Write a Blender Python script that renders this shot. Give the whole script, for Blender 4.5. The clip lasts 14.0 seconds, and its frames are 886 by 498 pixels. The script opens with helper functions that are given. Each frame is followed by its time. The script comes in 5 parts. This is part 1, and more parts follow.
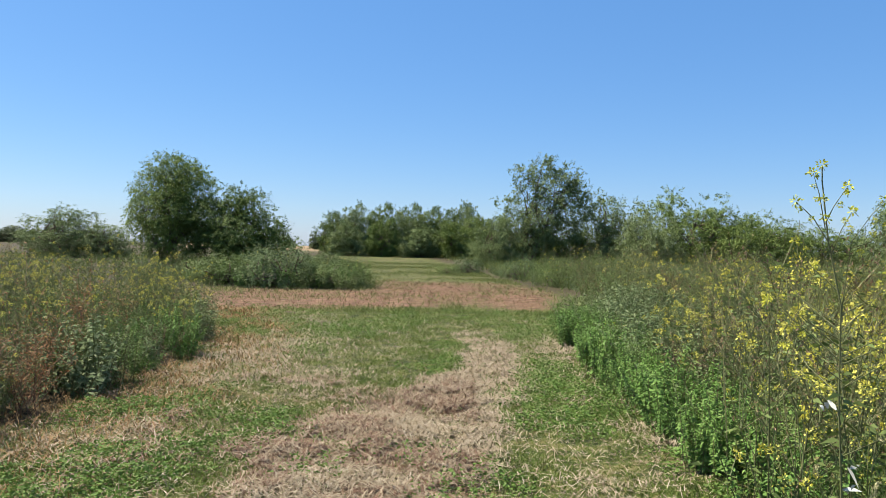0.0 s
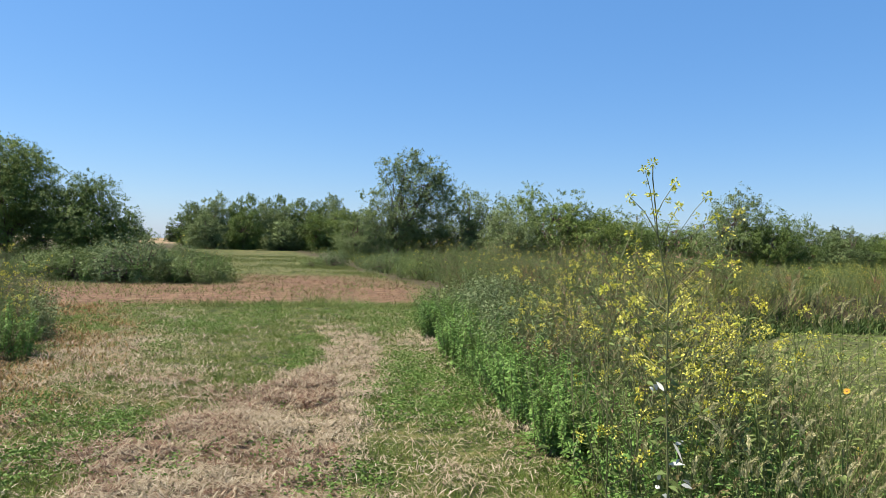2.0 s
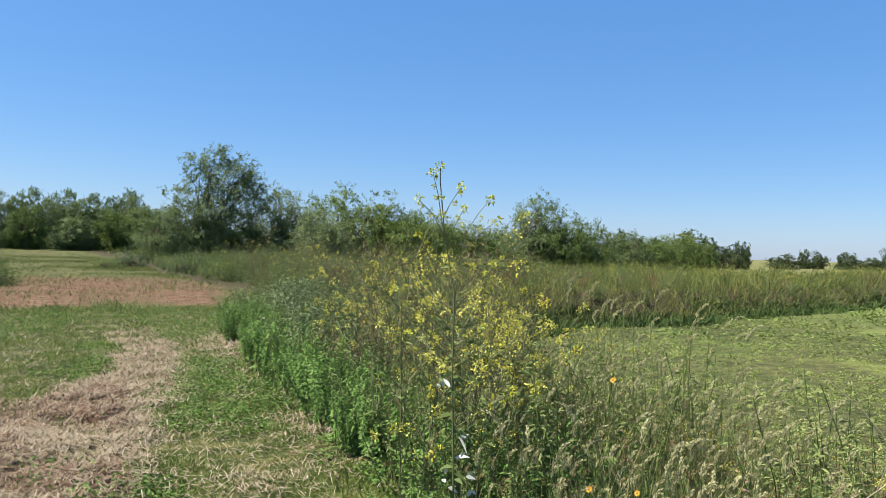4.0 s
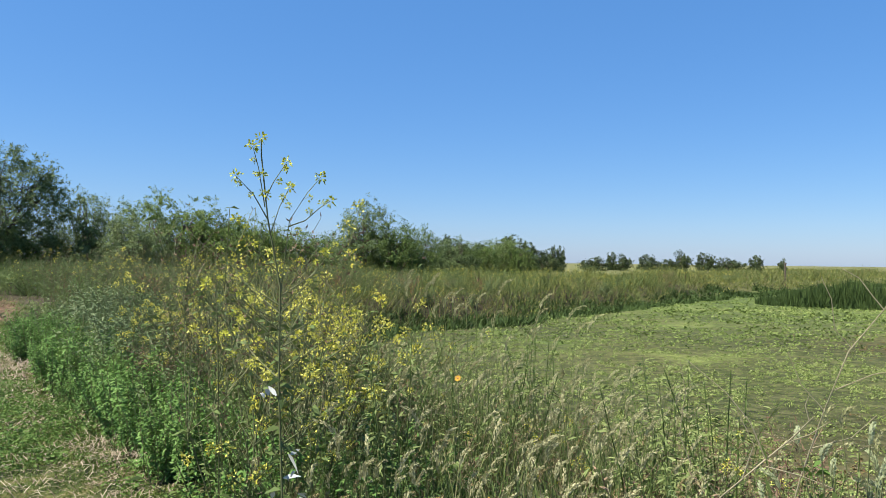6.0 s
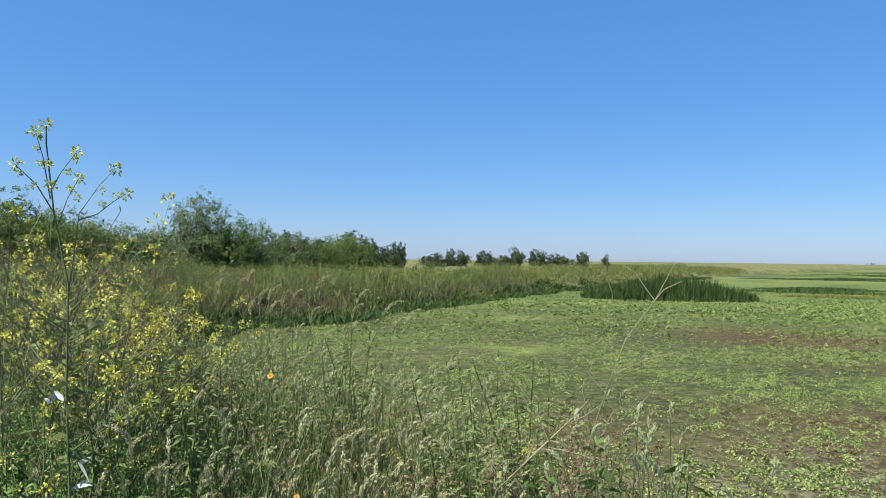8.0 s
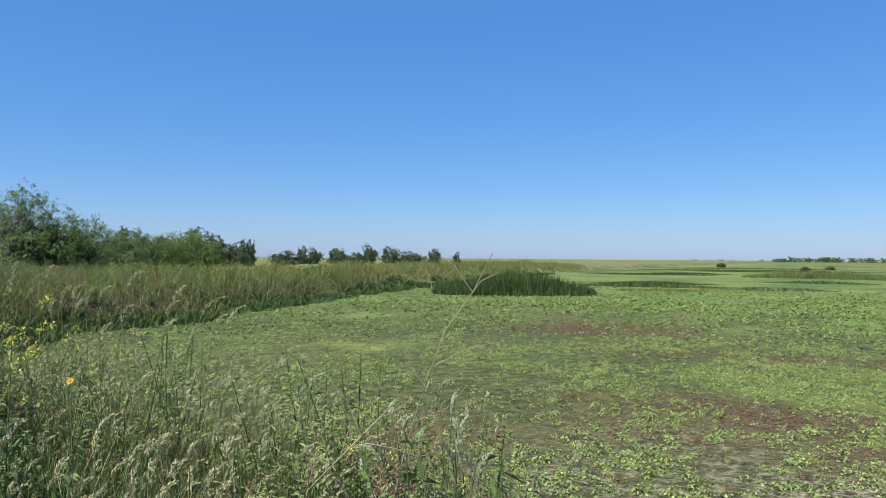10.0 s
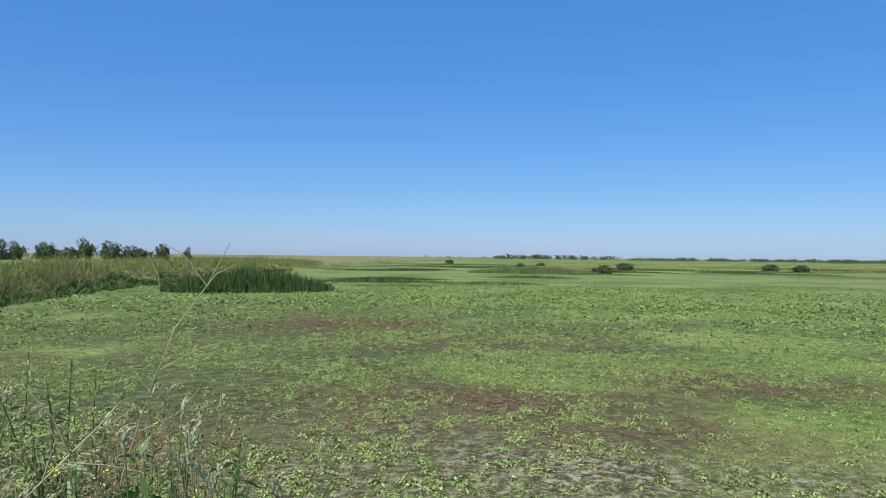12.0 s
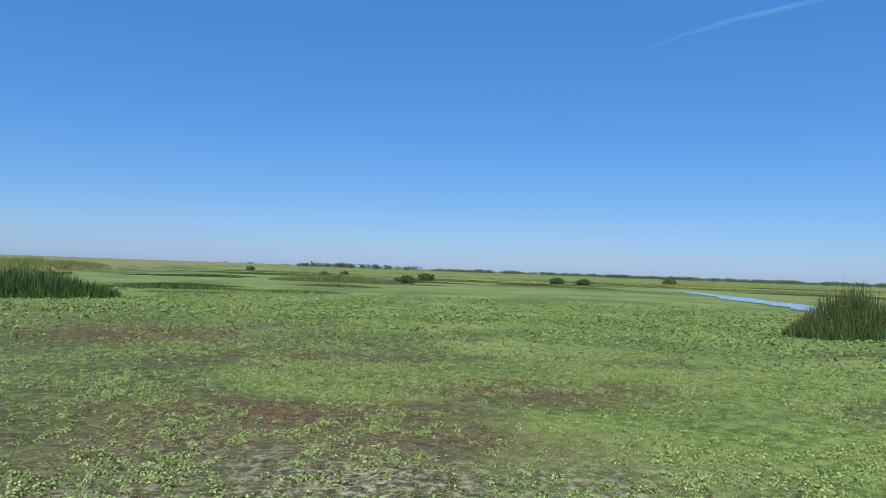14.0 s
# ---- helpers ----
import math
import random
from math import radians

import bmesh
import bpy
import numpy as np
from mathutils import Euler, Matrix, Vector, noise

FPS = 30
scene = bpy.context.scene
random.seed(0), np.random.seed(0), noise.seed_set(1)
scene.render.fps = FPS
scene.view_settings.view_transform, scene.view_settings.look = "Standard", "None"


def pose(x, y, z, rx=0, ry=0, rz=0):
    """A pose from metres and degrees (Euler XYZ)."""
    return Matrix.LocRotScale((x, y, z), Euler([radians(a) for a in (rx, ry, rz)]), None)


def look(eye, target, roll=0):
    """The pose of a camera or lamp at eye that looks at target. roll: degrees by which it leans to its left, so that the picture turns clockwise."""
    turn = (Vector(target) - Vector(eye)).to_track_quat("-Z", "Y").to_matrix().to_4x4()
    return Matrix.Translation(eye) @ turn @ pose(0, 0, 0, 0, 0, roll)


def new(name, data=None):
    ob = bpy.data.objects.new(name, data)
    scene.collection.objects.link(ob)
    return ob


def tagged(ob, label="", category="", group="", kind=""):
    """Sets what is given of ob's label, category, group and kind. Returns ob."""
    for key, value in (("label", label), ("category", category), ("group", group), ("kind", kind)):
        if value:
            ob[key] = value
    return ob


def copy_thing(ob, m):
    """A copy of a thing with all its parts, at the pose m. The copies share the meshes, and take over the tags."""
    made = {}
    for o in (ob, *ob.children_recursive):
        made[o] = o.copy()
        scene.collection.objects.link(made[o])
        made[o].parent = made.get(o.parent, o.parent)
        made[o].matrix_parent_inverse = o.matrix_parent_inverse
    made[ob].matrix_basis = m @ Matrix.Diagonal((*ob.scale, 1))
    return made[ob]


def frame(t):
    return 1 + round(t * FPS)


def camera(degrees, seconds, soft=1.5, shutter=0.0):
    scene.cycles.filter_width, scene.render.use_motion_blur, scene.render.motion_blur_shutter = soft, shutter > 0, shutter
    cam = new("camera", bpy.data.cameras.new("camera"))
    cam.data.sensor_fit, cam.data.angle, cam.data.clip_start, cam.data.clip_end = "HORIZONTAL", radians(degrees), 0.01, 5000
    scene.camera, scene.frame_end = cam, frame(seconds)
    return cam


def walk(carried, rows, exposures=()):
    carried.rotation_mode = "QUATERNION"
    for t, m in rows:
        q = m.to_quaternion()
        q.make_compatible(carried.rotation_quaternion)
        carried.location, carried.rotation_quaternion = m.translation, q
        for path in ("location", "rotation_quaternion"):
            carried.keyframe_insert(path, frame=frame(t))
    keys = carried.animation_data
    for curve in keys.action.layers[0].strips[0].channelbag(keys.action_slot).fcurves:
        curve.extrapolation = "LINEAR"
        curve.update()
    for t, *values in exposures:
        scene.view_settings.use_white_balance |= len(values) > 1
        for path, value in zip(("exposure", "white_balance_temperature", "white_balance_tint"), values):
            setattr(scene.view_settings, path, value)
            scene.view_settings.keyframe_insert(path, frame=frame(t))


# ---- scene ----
cam = camera(62.0, 14.0, soft=0.8)
PATH = [
    (0, (0.0, 0.0, 1.609), (-0.038, 2.0, 1.609), 1.4),
    (0.5, (0.024, -0.003, 1.612), (0.074, 1.997, 1.611), 1.4),
    (1, (0.039, 0.003, 1.611), (0.184, 1.997, 1.603), 1.4),
    (1.5, (0.045, 0.001, 1.61), (0.279, 1.987, 1.598), 1.5),
    (2, (0.061, 0.0, 1.606), (0.383, 1.974, 1.596), 1.5),
    (2.5, (0.082, 0.012, 1.6), (0.508, 1.966, 1.595), 1.5),
    (3, (0.116, -0.013, 1.604), (0.652, 1.914, 1.605), 1.3),
    (3.5, (0.138, -0.023, 1.604), (0.812, 1.86, 1.611), 1.5),
    (3.7, (0.143, -0.033, 1.611), (0.872, 1.83, 1.617), 1.6),
    (5.8, (0.303, 0.312, 1.544), (1.457, 1.945, 1.572), 0.8),
    (6, (0.317, 0.323, 1.529), (1.518, 1.922, 1.563), 0.7),
    (6.5, (0.335, 0.249, 1.54), (1.642, 1.762, 1.576), 0.5),
    (7, (0.331, 0.222, 1.54), (1.709, 1.671, 1.571), 0.4),
    (7.5, (0.333, 0.218, 1.536), (1.784, 1.594, 1.565), 0.5),
    (7.7, (0.353, 0.218, 1.532), (1.83, 1.566, 1.561), 0.6),
    (9.8, (0.489, 0.173, 1.525), (2.205, 1.201, 1.548), 0.3),
    (10, (0.506, 0.15, 1.513), (2.247, 1.135, 1.538), 0.4),
    (10.5, (0.561, 0.139, 1.494), (2.356, 1.02, 1.523), 0.6),
    (11, (0.575, 0.154, 1.489), (2.441, 0.871, 1.515), 1.1),
    (11.5, (0.6, 0.187, 1.496), (2.54, 0.674, 1.519), 0.9),
    (12, (0.601, 0.205, 1.496), (2.574, 0.529, 1.517), 0.6),
    (12.5, (0.611, 0.239, 1.506), (2.602, 0.425, 1.529), 0.9),
    (13, (0.644, 0.292, 1.517), (2.643, 0.35, 1.544), 1.1),
    (13.5, (0.631, 0.261, 1.521), (2.629, 0.172, 1.567), 1.9),
    (14, (0.614, 0.178, 1.529), (2.603, -0.022, 1.585), 2.0),
]
EXPOSURES = [(0, 1.36, 6850, 10), (3.5, 1.33, 6700, 10), (6.5, 1.2, 6300, 10), (11, 0.98, 5800, 10), (14, 0.84, 5600, 10)]
walk(cam, [(t, look(eye, target, roll)) for t, eye, target, roll in PATH], exposures=EXPOSURES)

# ---- light ----
SUN_AZ, SUN_EL = 288.0, 56.0   # degrees clockwise from +y, and above the horizon
sun_way = Vector((math.sin(radians(SUN_AZ)) * math.cos(radians(SUN_EL)), math.cos(radians(SUN_AZ)) * math.cos(radians(SUN_EL)), math.sin(radians(SUN_EL))))
world = bpy.data.worlds.new("world")
scene.world = world
world.use_nodes = True
wn = world.node_tree.nodes
sky = wn.new("ShaderNodeTexSky")
sky.sky_type, sky.sun_disc = "NISHITA", False
sky.sun_elevation, sky.sun_rotation = radians(SUN_EL), radians(SUN_AZ)
sky.altitude, sky.air_density, sky.dust_density, sky.ozone_density = 100.0, 1.0, 0.35, 4.0
vivid = wn.new("ShaderNodeHueSaturation")
vivid.inputs["Saturation"].default_value = 1.2
world.node_tree.links.new(sky.outputs[0], vivid.inputs["Color"])
haze = wn.new("ShaderNodeMix")   # a thin even haze softens the sky's gradient
haze.data_type = "RGBA"
haze.inputs[0].default_value = 0.42
haze.inputs[7].default_value = (1.05, 3.0, 7.2, 1)
world.node_tree.links.new(vivid.outputs[0], haze.inputs[6])
world.node_tree.links.new(haze.outputs[2], wn["Background"].inputs[0])
wn["Background"].inputs[1].default_value = 0.057
sun = new("sun", bpy.data.lights.new("sun", "SUN"))
sun.data.energy, sun.data.angle, sun.data.color = 5.0, radians(0.55), (1.0, 0.93, 0.81)
sun.matrix_world = look((0, 0, 60), Vector((0, 0, 60)) - sun_way)

# ---- noise and terrain ----


def vnoise(x, y, s, seed=0):
    """Smooth value noise in 0..1 with cells s metres wide."""
    x, y = np.asarray(x, float) / s, np.asarray(y, float) / s
    i, j = np.floor(x), np.floor(y)
    u, v = x - i, y - j
    u, v = u * u * (3 - 2 * u), v * v * (3 - 2 * v)

    def h(a, b):
        q = np.sin(a * 127.1 + b * 311.7 + seed * 74.7) * 43758.5453
        return q - np.floor(q)
    return (h(i, j) * (1 - u) + h(i + 1, j) * u) * (1 - v) + (h(i, j + 1) * (1 - u) + h(i + 1, j + 1) * u) * v


def fbm(x, y, s, seed=0):
    return 0.55 * vnoise(x, y, s, seed) + 0.28 * vnoise(x, y, s / 2.1, seed + 1) + 0.17 * vnoise(x, y, s / 4.3, seed + 2)


def step(a, b, x):
    t = np.clip((np.asarray(x, float) - a) / (b - a), 0, 1)
    return t * t * (3 - 2 * t)


# The foot of the levee: the marsh lies to its right (south-east).
TOE = np.array([(5.7, -4500), (5.7, -10), (5.2, 0), (5.4, 5), (6.8, 12), (10, 19), (15, 22.8), (21.5, 23.7), (31, 26.7), (44, 30.7), (58, 34.3),
                (75, 38), (130, 48), (250, 62), (600, 90), (4500, 300)], float)


def toe_distance(x, y):
    """Metres from the levee's foot, positive on the marsh."""
    p = np.stack([np.asarray(x, float), np.asarray(y, float)], -1)
    best, side = np.full(p.shape[:-1], 1e9), np.zeros(p.shape[:-1])
    for a, b in zip(TOE[:-1], TOE[1:]):
        d = b - a
        t = np.clip(((p - a) @ d) / (d @ d), 0, 1)
        off = p - (a + t[..., None] * d)
        r = np.hypot(off[..., 0], off[..., 1])
        s = np.sign(-(d[0] * off[..., 1] - d[1] * off[..., 0]))
        near = r < best - 1e-6
        best, side = np.where(near, r, best), np.where(near, s, side)
    return best * side


def height(x, y):
    x, y = np.asarray(x, float), np.asarray(y, float)
    sd = toe_distance(x, y)
    sd = sd + (vnoise(x, y, 3.0, 5) - 0.5) * 0.8
    marsh = step(-2.4, 0.1, sd)
    rise = 0.6 * step(38, 84, y) * (1 - step(35, 75, x))
    bumps = (fbm(x, y, 1.6, 3) - 0.5) * 0.09 * np.exp(-np.hypot(x, y) / 60)
    return -1.0 * marsh + (1 - marsh) * rise + bumps


XR_Y, XR_X = [-30, 2.5, 5, 8, 11, 14.6, 21, 28, 34, 60, 90], [1.7, 1.65, 1.75, 1.9, 1.9, 2.0, 2.8, 3.9, 3.0, 0, -5]
XL_Y, XL_X = [-30, 5.6, 8, 10, 14, 18.2, 18.8, 26, 27, 31, 34, 60, 90], [-3.4, -3.5, -3.45, -3.6, -4.6, -6, -45, -45, -3.6, -3.6, -4.2, -9, -16]


def mown(x, y):
    """Signed metres into the mown way."""
    x, y = np.asarray(x, float), np.asarray(y, float)
    w = (vnoise(x, y, 1.1, 9) - 0.5) * 0.5
    return np.minimum(np.interp(y, XR_Y, XR_X) - x, x - np.interp(y, XL_Y, XL_X)) + w


def blob(x, y, cx, cy, rx, ry):
    return np.exp(-(((x - cx) / rx) ** 2 + ((y - cy) / ry) ** 2))


def straw_mask(x, y):
    """Where the cut grass lies dry and pale on the way."""
    c = np.interp(y, [3, 5, 6.2, 8, 10, 12, 13.5, 16], [-0.65, -0.62, -0.55, 0.05, 0.5, 0.6, 0.45, 0.2])
    w = np.interp(y, [3, 5, 6.2, 8, 10, 12, 14, 16], [1.4, 1.2, 1.15, 0.9, 0.6, 0.55, 0.45, 0.3])
    m = step(1.1, 0.6, np.abs(x - c) / w + (fbm(x, y, 0.7, 21) - 0.5) * 0.9) * step(15.5, 12, y)
    m = np.maximum(m, 0.3 * blob(x, y, -2.5, 6.2, 0.7, 0.6))
    m = np.maximum(m, 0.8 * blob(x, y, -2.9, 10.8, 0.8, 2.0))
    m = np.maximum(m, 0.7 * blob(x, y, 1.7, 12.0, 0.5, 1.6))
    m = np.maximum(m, 0.3 * step(0.55, 0.75, fbm(x, y, 1.3, 33)))
    return np.clip(m * (0.55 + 0.9 * fbm(x, y, 0.5, 25)), 0, 1)


def brown_mask(x, y):
    """The bare reddish crossing track."""
    lo, hi = 19.0 + 0.42 * (x + 1.6), np.interp(x, [-40, -8, -4, 4], [25, 25, 35, 33])
    n = (fbm(x, y, 3.0, 41) - 0.5) * 5
    return step(-1.2, 1.2, y - lo + n) * step(2.5, -2.5, y - hi + n) * step(-0.3, 0.8, mown(x, y))


def bare_mask(x, y):
    """Bare grey soil and dying reddish plants on the marsh."""
    g = np.maximum.reduce([blob(x, y, 9.6, 0.2, 1.2, 2.6), 0.9 * blob(x, y, 8.0, 3.2, 1.6, 1.6), 0.8 * blob(x, y, 10.8, 2.2, 1.2, 1.8), 0.9 * blob(x, y, 8.0, 0.3, 1.6, 3.2), 0.6 * blob(x, y, 9.4, -3.0, 1.4, 2.0)])
    r = np.maximum.reduce([blob(x, y, 26.7, 8.1, 3.0, 3.4), blob(x, y, 13.4, 1.6, 1.6, 3.0), blob(x, y, 16.4, -3, 1.5, 3.4), 0.8 * blob(x, y, 11.8, 3.0, 1.6, 1.6),
                           0.7 * blob(x, y, 21, 2.0, 1.5, 4), 0.8 * blob(x, y, 11.4, -0.6, 1.1, 2.6), 0.5 * blob(x, y, 9.0, 5.5, 2.2, 2.5)])
    n = fbm(x, y, 1.3, 51)
    return np.clip(g * (0.4 + n), 0, 1), np.clip(r * (0.3 + 1.2 * n), 0, 1)


def lush(x, y):
    """High where short grass covers the marsh, low where soil shows between the plants; its fall over y stands for
    their shade.
    """
    # The slope over y darkens the marsh ahead, as the plants' self-shadowing would.
    return fbm(x, y, 3.6, 88) + np.interp(y, [-15, -1, 10, 24], [0.16, 0, -0.25, -0.25])


# ---- materials ----


def material(name):
    m = bpy.data.materials.new(name)
    m.use_nodes = True
    nt = m.node_tree
    return m, nt, nt.nodes["Principled BSDF"]


DEPTH = 0.78   # one common depth for all the colours below


def ramp(nt, fac, stops):
    r = nt.nodes.new("ShaderNodeValToRGB")
    while len(r.color_ramp.elements) < len(stops):
        r.color_ramp.elements.new(0.5)
    for e, (p, c) in zip(r.color_ramp.elements, stops):
        e.position, e.color = p, (*(DEPTH * v for v in c), 1)
    nt.links.new(fac, r.inputs[0])
    return r.outputs[0]


def mixed(nt, fac, a, b):
    n = nt.nodes.new("ShaderNodeMix")
    n.data_type = "RGBA"
    for value, socket in ((fac, n.inputs[0]), (a, n.inputs[6]), (b, n.inputs[7])):
        if isinstance(value, (int, float)):
            socket.default_value = value
        elif isinstance(value, tuple):
            socket.default_value = (*value, 1)
        else:
            nt.links.new(value, socket)
    return n.outputs[2]


def grain(nt, scale, detail=4, rough=0.6, stretch=(1, 1, 1)):
    n = nt.nodes.new("ShaderNodeTexNoise")
    g = nt.nodes.new("ShaderNodeNewGeometry")
    v = nt.nodes.new("ShaderNodeVectorMath")
    v.operation = "MULTIPLY"
    v.inputs[1].default_value = stretch
    nt.links.new(g.outputs["Position"], v.inputs[0])
    nt.links.new(v.outputs[0], n.inputs["Vector"])
    n.inputs["Scale"].default_value, n.inputs["Detail"].default_value, n.inputs["Roughness"].default_value = scale, detail, rough
    return n.outputs[0]


def leaf_material(name, stops, through_leaf=0.35, rough=0.7, by="island"):
    """Foliage: its colour differs leaf by leaf and plant by plant, and some light passes through."""
    m, nt, p = material(name)
    g = nt.nodes.new("ShaderNodeNewGeometry").outputs["Random Per Island"]
    o = nt.nodes.new("ShaderNodeObjectInfo").outputs["Random"]
    mix = nt.nodes.new("ShaderNodeMath")
    mix.operation = "MULTIPLY_ADD"
    nt.links.new(g, mix.inputs[0])
    mix.inputs[1].default_value = 0.6 if by == "island" else 0.35
    add = nt.nodes.new("ShaderNodeMath")
    add.operation = "MULTIPLY"
    nt.links.new(o, add.inputs[0])
    add.inputs[1].default_value = 0.4 if by == "island" else 0.65
    nt.links.new(add.outputs[0], mix.inputs[2])
    colour = ramp(nt, mix.outputs[0], stops)
    nt.links.new(colour, p.inputs["Base Color"])
    p.inputs["Roughness"].default_value = rough
    p.inputs["Specular IOR Level"].default_value = 0.2
    t = nt.nodes.new("ShaderNodeBsdfTranslucent")
    nt.links.new(colour, t.inputs[0])
    s = nt.nodes.new("ShaderNodeMixShader")
    s.inputs[0].default_value = 0.45 * through_leaf
    nt.links.new(p.outputs[0], s.inputs[1])
    nt.links.new(t.outputs[0], s.inputs[2])
    nt.links.new(s.outputs[0], nt.nodes["Material Output"].inputs[0])
    return m


def attribute(nt, name):
    a = nt.nodes.new("ShaderNodeAttribute")
    a.attribute_name = name
    return a.outputs["Fac"]


def ground_material():
    m, nt, p = material("ground")
    fine, mid, wide = grain(nt, 22, 6, 0.7), grain(nt, 3.2, 5), grain(nt, 0.35, 4)
    green = ramp(nt, mid, [(0.40, (0.024, 0.034, 0.009)), (0.5, (0.065, 0.082, 0.021)), (0.60, (0.15, 0.14, 0.052))])
    straw = ramp(nt, grain(nt, 8, 8, 0.75), [(0.40, (0.06, 0.044, 0.025)), (0.5, (0.17, 0.127, 0.072)), (0.60, (0.35, 0.285, 0.175))])
    brown = ramp(nt, grain(nt, 2.6, 8, 0.75), [(0.40, (0.07, 0.042, 0.026)), (0.5, (0.155, 0.088, 0.053)), (0.60, (0.25, 0.17, 0.105))])
    marsh = ramp(nt, mid, [(0.40, (0.030, 0.046, 0.010)), (0.5, (0.096, 0.138, 0.028)), (0.60, (0.205, 0.26, 0.062))])
    marsh = mixed(nt, wide, marsh, ramp(nt, grain(nt, 0.12, 5), [(0.42, (0.06, 0.085, 0.026)), (0.54, (0.14, 0.19, 0.05)), (0.60, (0.21, 0.225, 0.075))]))
    # Soil colour, with the shadow between the marsh plants put into its darks.
    soil = ramp(nt, grain(nt, 4.5, 8, 0.7), [(0.40, (0.014, 0.016, 0.005)), (0.5, (0.048, 0.050, 0.018)), (0.60, (0.12, 0.112, 0.050))])
    swathe = ramp(nt, grain(nt, 0.028, 5, 0.65), [(0.42, (0.055, 0.07, 0.022)), (0.5, (0.13, 0.165, 0.045)), (0.58, (0.17, 0.18, 0.06))])
    marsh = mixed(nt, attribute(nt, "distant"), marsh, swathe)
    half = nt.nodes.new("ShaderNodeMath")
    half.operation = "MULTIPLY"
    half.inputs[1].default_value = 0.75
    nt.links.new(attribute(nt, "soil"), half.inputs[0])
    marsh = mixed(nt, half.outputs[0], marsh, soil)
    grey = ramp(nt, grain(nt, 5, 8, 0.7), [(0.40, (0.022, 0.019, 0.009)), (0.5, (0.085, 0.076, 0.042)), (0.60, (0.34, 0.31, 0.21))])
    red = ramp(nt, grain(nt, 6, 8, 0.7), [(0.40, (0.028, 0.018, 0.010)), (0.60, (0.13, 0.078, 0.042))])
    field = ramp(nt, wide, [(0.42, (0.22, 0.15, 0.09)), (0.58, (0.30, 0.22, 0.13))])
    gold = ramp(nt, wide, [(0.42, (0.10, 0.11, 0.036)), (0.58, (0.20, 0.195, 0.075))])
    # Dark litter under the weeds, its colour deepened for the shade in the gaps.
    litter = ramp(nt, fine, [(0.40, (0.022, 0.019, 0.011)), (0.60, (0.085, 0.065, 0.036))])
    c = green
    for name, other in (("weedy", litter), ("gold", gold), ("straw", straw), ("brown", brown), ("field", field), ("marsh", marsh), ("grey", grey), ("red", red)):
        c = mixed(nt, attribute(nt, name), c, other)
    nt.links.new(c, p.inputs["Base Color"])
    p.inputs["Roughness"].default_value = 0.9
    p.inputs["Specular IOR Level"].default_value = 0.15
    b = nt.nodes.new("ShaderNodeBump")
    b.inputs["Strength"].default_value, b.inputs["Distance"].default_value = 0.8, 0.10
    nt.links.new(grain(nt, 5, 7, 0.6), b.inputs["Height"])
    nt.links.new(b.outputs[0], p.inputs["Normal"])
    return m


def bark_material(name, a, b):
    m, nt, p = material(name)
    nt.links.new(ramp(nt, grain(nt, 14, 5), [(0.3, a), (0.7, b)]), p.inputs["Base Color"])
    p.inputs["Roughness"].default_value = 0.85
    return m


GROUND = ground_material()
BARK = bark_material("bark", (0.06, 0.045, 0.03), (0.17, 0.13, 0.09))
STEM = leaf_material("green_stem", [(0, (0.10, 0.13, 0.05)), (1, (0.19, 0.19, 0.09))], 0.1)
DRY_STEM = leaf_material("dry_stem", [(0, (0.10, 0.06, 0.035)), (0.6, (0.24, 0.16, 0.10)), (1, (0.38, 0.29, 0.18))], 0.1)
WILLOW = leaf_material("willow_leaf", [(0, (0.062, 0.105, 0.023)), (0.5, (0.125, 0.19, 0.042)), (1, (0.24, 0.31, 0.08))], 0.45)
OLIVE = leaf_material("grey_willow_leaf", [(0, (0.085, 0.13, 0.042)), (0.5, (0.16, 0.22, 0.08)), (1, (0.28, 0.34, 0.15))], 0.45)
FAR_LEAF = leaf_material("far_tree_leaf", [(0, (0.05, 0.075, 0.025)), (1, (0.10, 0.135, 0.05))], 0.3)
NETTLE = leaf_material("fresh_leaf", [(0, (0.07, 0.155, 0.03)), (0.5, (0.125, 0.245, 0.05)), (1, (0.22, 0.35, 0.09))], 0.45)
CLOVER = leaf_material("clover_leaf", [(0, (0.085, 0.165, 0.032)), (0.6, (0.15, 0.25, 0.055)), (1, (0.27, 0.36, 0.11))], 0.4)
PALE_LEAF = leaf_material("pale_leaf", [(0, (0.15, 0.20, 0.06)), (0.6, (0.22, 0.28, 0.09)), (1, (0.33, 0.36, 0.15))], 0.45)
SAGE = leaf_material("grey_green_leaf", [(0, (0.08, 0.125, 0.045)), (0.5, (0.14, 0.20, 0.08)), (1, (0.25, 0.30, 0.15))], 0.35)
MUSTARD_LEAF = leaf_material("mustard_leaf", [(0, (0.075, 0.12, 0.032)), (1, (0.18, 0.24, 0.072))], 0.4)
LIME = leaf_material("lime_petal", [(0, (0.40, 0.42, 0.04)), (0.5, (0.52, 0.54, 0.07)), (1, (0.63, 0.65, 0.15))], 0.45)
YELLOW = leaf_material("yellow_petal", [(0, (0.44, 0.40, 0.04)), (0.5, (0.58, 0.55, 0.08)), (1, (0.70, 0.70, 0.20))], 0.4)
BLOOM_STRIP = leaf_material("far_mustard", [(0, (0.13, 0.16, 0.035)), (0.6, (0.25, 0.26, 0.05)), (1, (0.36, 0.35, 0.08))], 0.3)
SILVER = leaf_material("silver_leaf", [(0, (0.42, 0.45, 0.42)), (1, (0.64, 0.66, 0.62))], 0.2)
